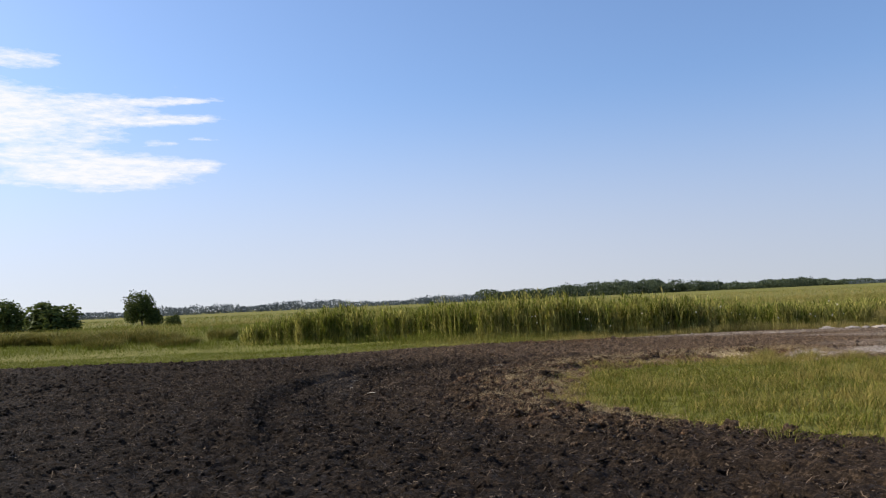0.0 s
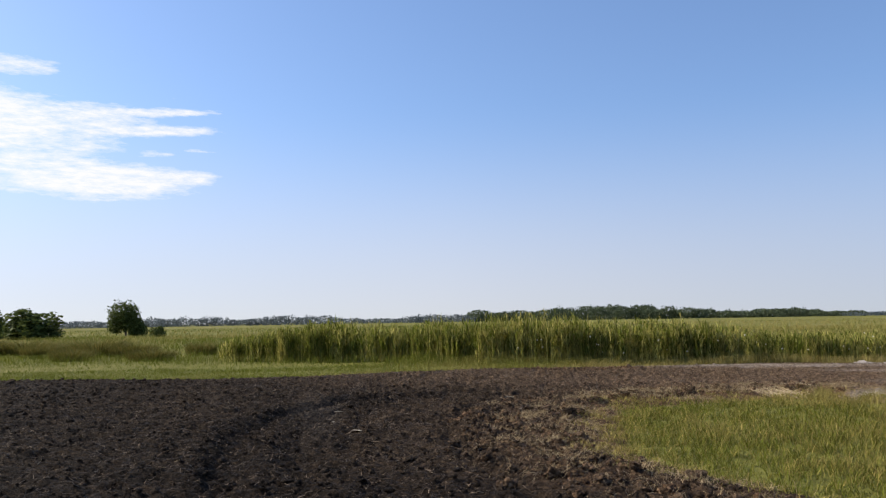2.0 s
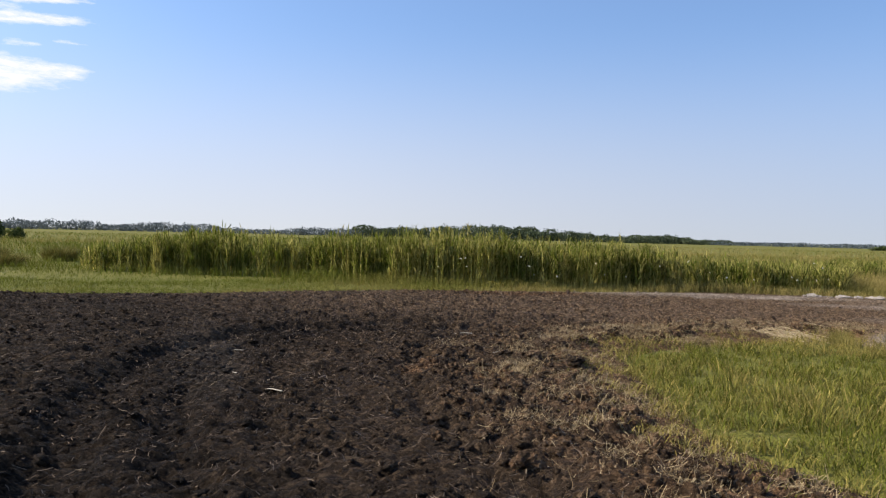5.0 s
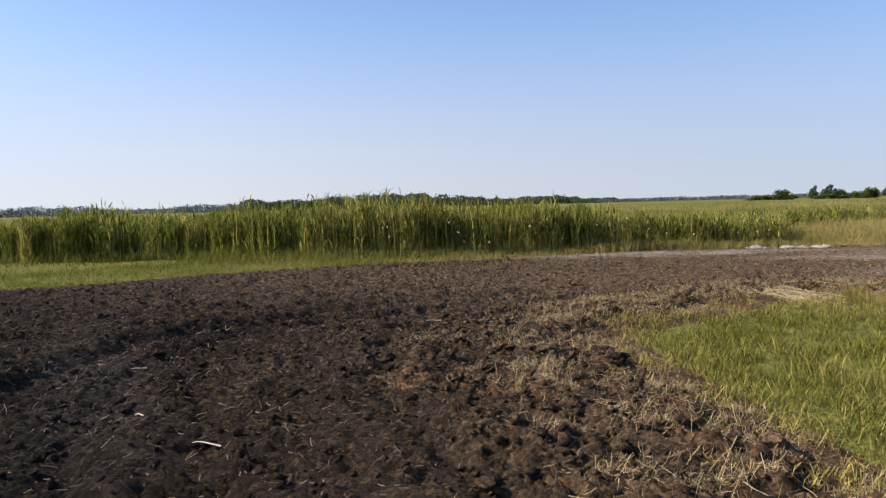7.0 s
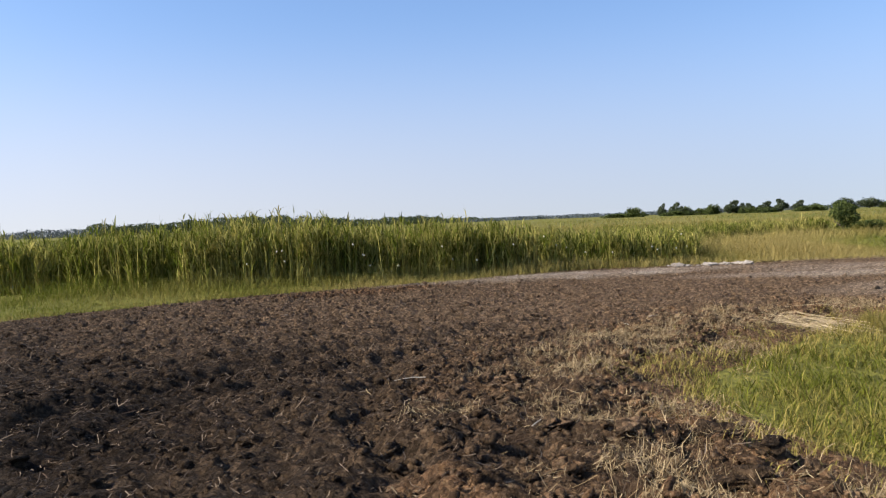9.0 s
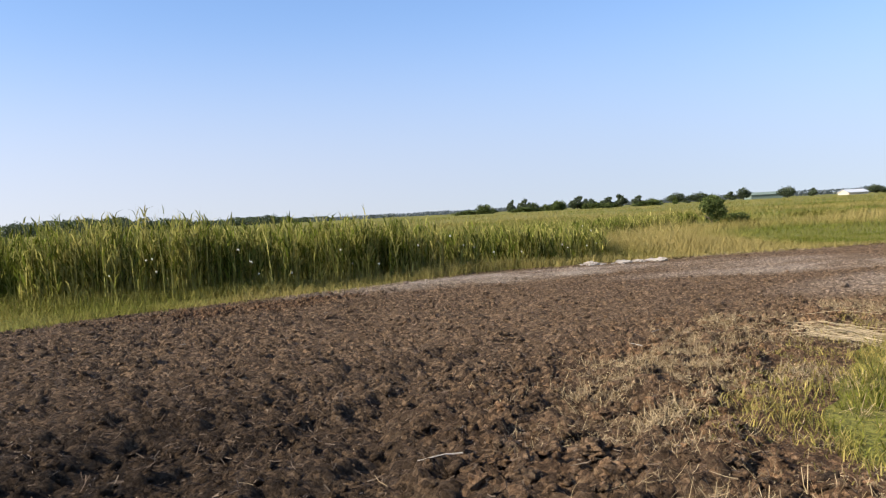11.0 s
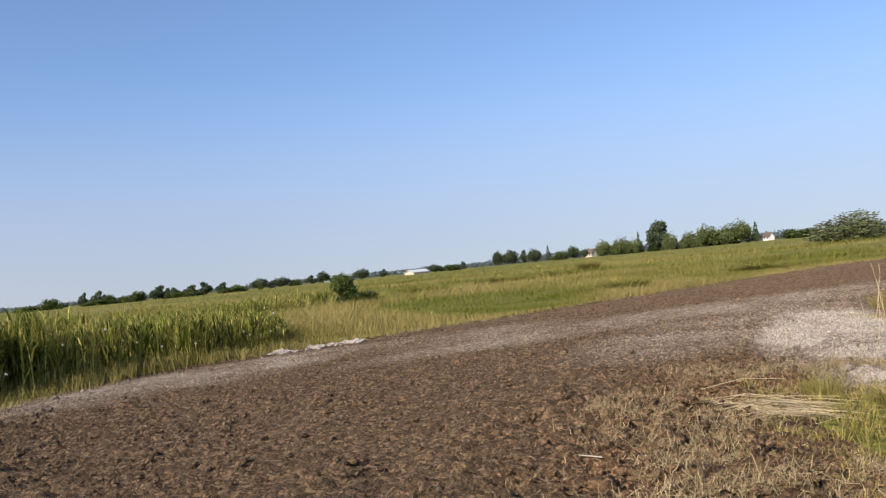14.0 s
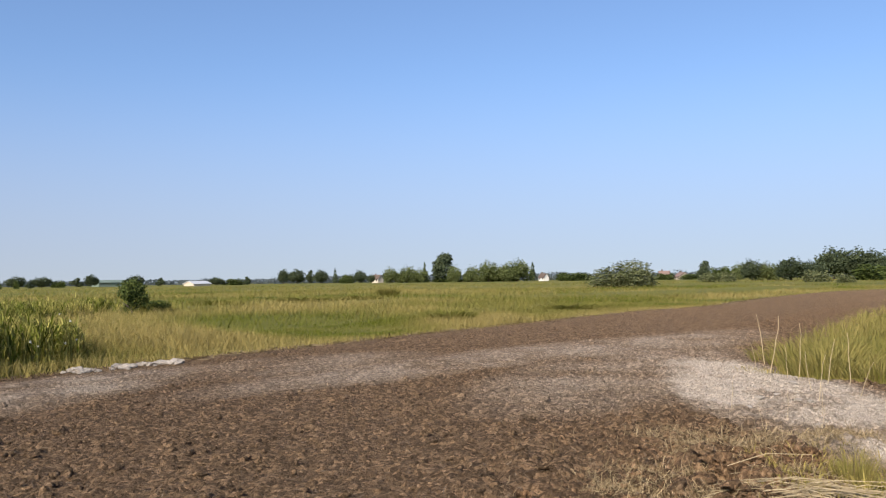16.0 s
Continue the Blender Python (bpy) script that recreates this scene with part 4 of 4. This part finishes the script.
# ---- straw, stalks and sticks ----
def strips(name, x, y, z, length, width, turn, curl):
    """Flat bent stalks lying about: six corners each."""
    n = len(x)
    dx, dy = np.cos(turn), np.sin(turn)
    v = np.empty((n, 6, 3))
    for k, s in enumerate((-0.5, 0.0, 0.5)):
        cx = x + dx * length * s - dy * curl * length * (0.25 - s * s)
        cy = y + dy * length * s + dx * curl * length * (0.25 - s * s)
        cz = z[k] if isinstance(z, tuple) else z
        v[:, 2 * k] = np.stack([cx - dy * width / 2, cy + dx * width / 2, cz], 1)
        v[:, 2 * k + 1] = np.stack([cx + dy * width / 2, cy - dx * width / 2, cz + width * 0.5], 1)
    o = np.arange(n)[:, None] * 6
    me = mesh_np(name, v, np.concatenate([o + np.array([[0, 1, 3, 2]]), o + np.array([[2, 3, 5, 4]])]))
    colour(me, "tint", np.repeat(rng.uniform(0, 1, n), 6))
    return me


def build_litter():
    def chance(a, b):
        e = line_side(a, b, INNER)
        near = np.exp(-np.maximum(e, 0) / 0.7) * step(9, 12, b) * step(9, 7, a)
        return (inside_track(a, b) > -0.3) & (rng.uniform(0, 1, len(a)) < 0.03 + 0.65 * near + 0.3 * zones(a, b)[2] + 0.5 * np.exp(-np.abs(line_side(a, b, OUTER)) / 0.4) * step(10, 14, a))

    def lay(name, x, y, mean, long, thin, thick, material, label, rise=0.22):
        n = len(x)
        ln = np.clip(mean * np.exp(rng.normal(0, 0.55, n)), 0.02, long)
        h = np.maximum(soil_height(x, y), meadow_height(x, y)) + 0.014
        tilt = rng.normal(0, rise, n) * ln
        me = strips(name, x, y, (h - tilt + 0.01, h + 0.008, h + tilt + 0.01), ln, rng.uniform(thin, thick, n), rng.uniform(0, 6.28, n), rng.uniform(-0.7, 0.7, n))
        stuff(name, me, material, label, "straw")

    x, y = scatter(70000, -8, 18, 4, 31, chance)
    lay("straw_litter", x, y, 0.036, 0.13, 0.002, 0.0042, STRAW, "bits of dry straw strewn over the tilled soil")
    x, y = scatter(60000, -6, 14, 4, 29, lambda a, b: (inside_track(a, b) > 0.1) & (zones(a, b)[1] < 0.2) & (rng.uniform(0, 1, len(a)) < np.clip(1.3 - np.hypot(a - 2, b - 16) / 13, 0.1, 1) * (1 - 0.6 * step(5, 8, a))))
    lay("root_fibres", x, y, 0.038, 0.09, 0.003, 0.006, FIBRE, "torn root fibres mixed into the dark soil")
    x, y = scatter(700000, -0.2, 8.6, 9, 21.5, lambda a, b: rng.uniform(0, 1, len(a)) < np.exp(-((line_side(a, b, INNER) - 0.45 + 0.5 * vnoise(a, b, 0.8, 87)) / 0.6) ** 2) * np.clip(0.25 + 1.5 * vnoise(a, b, 0.3, 89), 0.06, 1) * (1 - 0.2 * step(4, 6, a)) * (1 + 2.5 * blob(a, b, 6.5, 19.25, 0.8, 0.5, -30)) * (0.1 + 0.4 * step(9.3, 11, b) + 0.48 * step(13.5, 17, b)))
    lay("dead_grass", x, y, 0.05, 0.13, 0.0018, 0.0038, DEAD, "flattened dead grass along the edge of the green", 0.4)
    x, y = scatter(90000, 13, 60, 2, 30, lambda a, b: rng.uniform(0, 1, len(a)) < 0.6 * np.exp(-((line_side(a, b, OUTER) + 0.1 + 0.3 * vnoise(a, b, 1.5, 88)) / 0.35) ** 2))
    lay("verge_straw", x, y, 0.16, 0.4, 0.008, 0.02, STRAW, "bleached dead grass along the edge of the track", 0.1)
    n = 140
    turn = radians(97) + rng.normal(0, 0.24, n)
    along = rng.normal(0, 0.25, n)
    x, y = 6.4 + rng.normal(0, 0.22, n) - 0.12 * along, 19.3 + along
    h = ground_z(x, y) + rng.uniform(0.015, 0.075, n)
    me = strips("straw_heap", x, y, (h - 0.02, h + 0.02, h - 0.02), rng.uniform(0.25, 0.85, n), rng.uniform(0.003, 0.0065, n), turn, rng.uniform(-0.3, 0.3, n))
    stuff("straw_heap", me, REED_STRAW, "flattened heap of pale dry reed stalks on grass", "straw heap")


def stalk(name, seed, bend, label, material, radius=0.006):
    """A thin upright or lying stalk of unit length along z."""
    cu = bpy.data.curves.new(name, "CURVE")
    cu.dimensions, cu.bevel_depth, cu.bevel_resolution, cu.use_fill_caps = "3D", radius, 1, True
    sp = cu.splines.new("POLY")
    g = random.Random(seed)
    sp.points.add(5)
    for i, p in enumerate(sp.points):
        s = i / 5
        p.co = (bend * s * s + g.uniform(-0.012, 0.012) * (i > 0), g.uniform(-0.012, 0.012) * (i > 0), s, 1)
        p.radius = 1.1 - 0.6 * s
    ob = new(name, cu)
    me = bpy.data.meshes.new_from_object(ob)
    bpy.data.objects.remove(ob)
    me.materials.append(material)
    return tagged(new(name, me), label)


def build_stalks():
    dry = tagged(stalk("dry_stalk", 1, 0.08, "pale dry reed stalk standing upright in chalky soil", REED_STRAW, 0.007), "", "stalk", "dry stalks by the chalk patch")
    colour(dry.data, "tint", 0.8)
    first = True
    spots = [(13.75, 18.35, 0.9, -16), (13.9, 18.5, 0.45, 6), (13.0, 18.25, 0.5, 3), (9.2, 19.0, 0.32, -4), (10.0, 19.4, 0.4, 5), (9.6, 18.6, 0.35, -8), (10.6, 18.4, 0.55, 4), (11.4, 18.3, 0.5, -10), (11.9, 18.0, 0.6, 8), (12.4, 17.6, 0.7, -5), (8.7, 19.3, 0.25, 10), (8.4, 18.9, 0.3, -12), (10.9, 17.9, 0.45, 14), (13.5, 18.0, 0.8, -9), (15.0, 18.2, 0.85, 5)]
    for x, y, h, lean in spots:
        z = float(soil_height(np.array([x]), np.array([y]))[0]) - 0.03
        m = pose(x, y, z, lean * 0.4, lean, x * 57) @ Matrix.Diagonal((h, h, h, 1))
        if first:
            dry.matrix_world, first = m, False
        else:
            copy_thing(dry, m @ Matrix.Diagonal([1 / c for c in dry.scale] + [1]))
    for i, (x, y, ln, turn, bend) in enumerate([(1.13, 16.75, 0.24, 40, 0.05), (-1.28, 14.4, 0.42, 122, 0.2), (1.2, 18.55, 0.26, 155, 0.1), (-1.75, 15.2, 0.35, 110, 0.4), (-1.85, 17.4, 0.34, 160, 0.15), (5.2, 20.6, 0.3, 20, 0.08), (4.6, 20.2, 0.22, 75, 0.05), (1.5, 24.3, 0.35, 20, 0.1)]):
        ob = tagged(stalk("stick", 10 + i, bend, "pale bleached stick lying on the tilled earth", PALE_WOOD, 0.02 if ln < 0.3 else 0.012), "", "stick", "sticks on the soil")
        z = float(soil_height(np.array([x]), np.array([y]))[0]) + 0.03
        ob.matrix_world = pose(x, y, z, 0, 88, turn) @ Matrix.Diagonal((ln, ln, ln, 1))


def build_stones():
    kinds = []
    for i in range(3):
        me = lump_mesh("chalk_lump", 20 + i, 0.6, 0.6)
        me.materials.append(CHALK)
        kinds.append(me)
    for i in range(64):
        if i < 46:
            s = rng.uniform(-1, 1)
            x, y, r = 14.0 + 1.0 * s, 28.95 - 0.4 * s + rng.normal(0, 0.2), 0.03 + 0.085 * rng.uniform() ** 2
        else:
            x, y, r = 11.0 + rng.normal(0, 1.3), 18.6 + rng.normal(0, 0.4), rng.uniform(0.02, 0.045)
        z = float(soil_height(np.array([x]), np.array([y]))[0])
        ob = tagged(new("chalk_lump", kinds[i % 3]), "pale grey lump of chalky earth by the track", "chalk lump", "chalk lumps")
        ob.matrix_world = pose(x, y, z + r * 0.15, 0, 0, rng.uniform(0, 360)) @ Matrix.Diagonal((r * 1.3, r, r, 1))


def build_flowers():
    """White bindweed flowers in the reeds."""
    bm = bmesh.new()
    bmesh.ops.create_cone(bm, cap_ends=False, segments=10, radius1=0.15, radius2=1.0, depth=1.0)
    me = bpy.data.meshes.new("white_flower")
    bm.to_mesh(me)
    bm.free()
    me.materials.append(PETAL)
    for i in range(24):
        k = rng.integers(20, 38)
        p, q = REEDFOOT[k], REEDFOOT[k + 1]
        s = rng.uniform()
        ob = tagged(new("white_flower", me), "white trumpet flower climbing in the reeds", "flower", "flowers in the reeds")
        r = rng.uniform(0.016, 0.027)
        ob.matrix_world = pose(p[0] + s * (q[0] - p[0]), p[1] + s * (q[1] - p[1]) - rng.uniform(0.0, 0.15), rng.uniform(0.25, 0.85), rng.uniform(50, 110), rng.uniform(-30, 30), rng.uniform(-40, 40)) @ Matrix.Diagonal((r, r, r, 1))


build_litter()
build_stalks()
build_stones()
build_flowers()


# ---- houses on the far edge ----
def prism(bm, length, half, wall_h, ridge):
    """A gabled body: its walls up to the ridge."""
    pts = [(-half, 0), (half, 0), (half, wall_h), (0, ridge), (-half, wall_h)]
    a = [bm.verts.new((-length / 2, u, v)) for u, v in pts]
    b = [bm.verts.new((length / 2, u, v)) for u, v in pts]
    bm.faces.new(a[::-1])
    bm.faces.new(b)
    for i in range(5):
        j = (i + 1) % 5
        bm.faces.new((a[i], a[j], b[j], b[i]))
    bmesh.ops.recalc_face_normals(bm, faces=bm.faces)


def box(bm, x0, x1, y0, y1, z0, z1):
    m = Matrix.Translation(((x0 + x1) / 2, (y0 + y1) / 2, (z0 + z1) / 2)) @ Matrix.Diagonal((x1 - x0, y1 - y0, z1 - z0, 1))
    bmesh.ops.create_cube(bm, size=1.0, matrix=m)


def house(name, x, y, turn, length, half, wall_h, ridge, walls, tiles, label, windows=2, chimney=True):
    root = tagged(new(name), label, "building")
    root.matrix_world = pose(x, y, -0.12, 0, 0, turn)
    bm = bmesh.new()
    prism(bm, length, half, wall_h, ridge)
    part("wall", bm, walls, root)
    slope = math.atan2(ridge - wall_h, half)
    run = math.hypot(ridge - wall_h, half) + 0.4
    top = None
    for s in (-1, 1):
        bm = bmesh.new()
        box(bm, -length / 2 - 0.4, length / 2 + 0.4, -run, 0, 0.02, 0.2)
        bm.transform(Matrix.Translation((0, 0, ridge)) @ Matrix.Rotation(0 if s < 0 else math.pi, 4, "Z") @ Matrix.Rotation(slope, 4, "X"))
        top = part("roof", bm, tiles, root)
    if chimney:
        bm = bmesh.new()
        box(bm, length * 0.2, length * 0.2 + 0.6, -0.3, 0.3, ridge - 0.4, ridge + 0.9)
        part("chimney", bm, ROOF_BROWN, top)
    for i in range(windows):
        u = (i + 0.5) / windows * length - length / 2
        for s in (-1, 1):
            bm = bmesh.new()
            box(bm, u - 0.5, u + 0.5, s * half - 0.03, s * half + 0.03, wall_h * 0.4, wall_h * 0.4 + 1.1)
            part("window", bm, GLASS_DARK, root)


house("house", 479, 57, 40, 5.0, 1.8, 2.0, 4.3, PLASTER, ROOF_BROWN, "white gabled house with a brown roof among trees")
house("house", 482, 156, 60, 5.5, 2.3, 2.4, 4.7, BEIGE, ROOF_BROWN, "beige house half hidden by trees")
house("house", 420, -6, 75, 4.5, 2.6, 2.0, 4.3, BEIGE, ROOF_RED, "house with a red tiled roof behind bushes")
house("house", 419, -14, 20, 5.5, 2.6, 1.6, 3.5, BEIGE, ROOF_RED, "low house with a pinkish red roof")
house("shed", 355, 206, -28, 9.0, 4.0, 0.9, 2.1, BEIGE, SHEET_WHITE, "low shed with a bright white sheet roof", 0, False)
house("barn", 378, 265, -33, 16.0, 5.0, 2.0, 3.2, SHEET_GREEN, SHEET_GREEN, "long low barn with a grey-green roof", 0, False)


# ---- clouds ----
def cloud_material():
    k = Mat("cloud_vapour")
    z = k.attr("dens")
    mp = k.add("ShaderNodeMapping")
    mp.inputs["Scale"].default_value = (0.005, 0.022, 1.0)
    mp.inputs["Rotation"].default_value = (0, 0, radians(-10))
    k.link(k.co, mp.inputs["Vector"])
    n = k.add("ShaderNodeTexNoise")
    n.inputs["Scale"].default_value, n.inputs["Detail"].default_value, n.inputs["Roughness"].default_value = 2.2, 8.0, 0.68
    k.link(mp.outputs["Vector"], n.inputs["Vector"])
    fac = k.math("ADD", z[0], k.math("MULTIPLY", k.math("SUBTRACT", n.outputs["Fac"], 0.5), 1.9))
    fac = k.math("MULTIPLY", k.math("SUBTRACT", fac, 0.3), 1.25, True)
    em, tr, mx = k.add("ShaderNodeEmission"), k.add("ShaderNodeBsdfTransparent"), k.add("ShaderNodeMixShader")
    em.inputs["Color"].default_value, em.inputs["Strength"].default_value = (1.0, 0.98, 0.97, 1), 0.66
    k.link(k.math("MULTIPLY", fac, 0.88), mx.inputs[0])
    k.link(tr.outputs[0], mx.inputs[1])
    k.link(em.outputs[0], mx.inputs[2])
    k.link(mx.outputs[0], k.t.nodes["Material Output"].inputs["Surface"])
    return k.m


def build_cloud(name, az, el, wide, high, streaks, label):
    """A thin sheet of cirrus far off: streaks are (x, y, half length, half height, turn, weight) in its own width and height."""
    u, v = np.meshgrid(np.linspace(-0.5, 0.5, 100), np.linspace(-0.5, 0.5, 60))
    u, v = u.ravel(), v.ravel()
    dens = np.zeros_like(u)
    for cx, cy, rx, ry, turn, w in streaks:
        dens = np.maximum(dens, w * blob(u, v, cx, cy, rx, ry, turn))
    dens = dens * np.clip(12 * (0.5 - np.abs(u)), 0, 1) * np.clip(8 * (0.5 - np.abs(v)), 0, 1)
    me = mesh_np(name, np.stack([-u * wide, v * high, 0 * u], 1), grid_faces(100, 60))
    colour(me, "dens", dens)
    ob = stuff(name, me, cloud_material(), label, "cloud", "structure")
    a, e = radians(az), radians(el)
    d = 3600
    ob.matrix_world = look((d * math.sin(a) * math.cos(e), d * math.cos(a) * math.cos(e), d * math.sin(e)), (0, 0, 0))
    ob.visible_shadow = False


build_cloud("cloud", -26, 12.3, 1560, 640, [(-0.12, 0.02, 0.27, 0.22, 0, 1.0), (0.03, -0.06, 0.2, 0.16, 0, 0.72), (-0.34, -0.04, 0.26, 0.3, 0, 0.9), (0.10, 0.085, 0.20, 0.10, 8, 0.85), (0.25, 0.14, 0.22, 0.03, 12, 0.95), (0.27, 0.03, 0.24, 0.04, 10, 0.95), (0.16, -0.30, 0.26, 0.13, 4, 1.0), (0.30, -0.255, 0.24, 0.06, 2, 0.9), (0.02, -0.22, 0.2, 0.10, 0, 0.85), (0.29, -0.11, 0.06, 0.022, 0, 0.62), (0.41, -0.075, 0.05, 0.016, 4, 0.75), (0.16, -0.40, 0.12, 0.06, 0, 0.7), (-0.05, -0.38, 0.08, 0.03, -14, 0.6)], "wispy white streaked cloud low in blue sky")
build_cloud("cloud", -28.5, 15.9, 560, 190, [(0.08, 0.0, 0.42, 0.22, 3, 0.75), (0.2, 0.05, 0.28, 0.1, 5, 0.5)], "small faint wisp of white cloud")
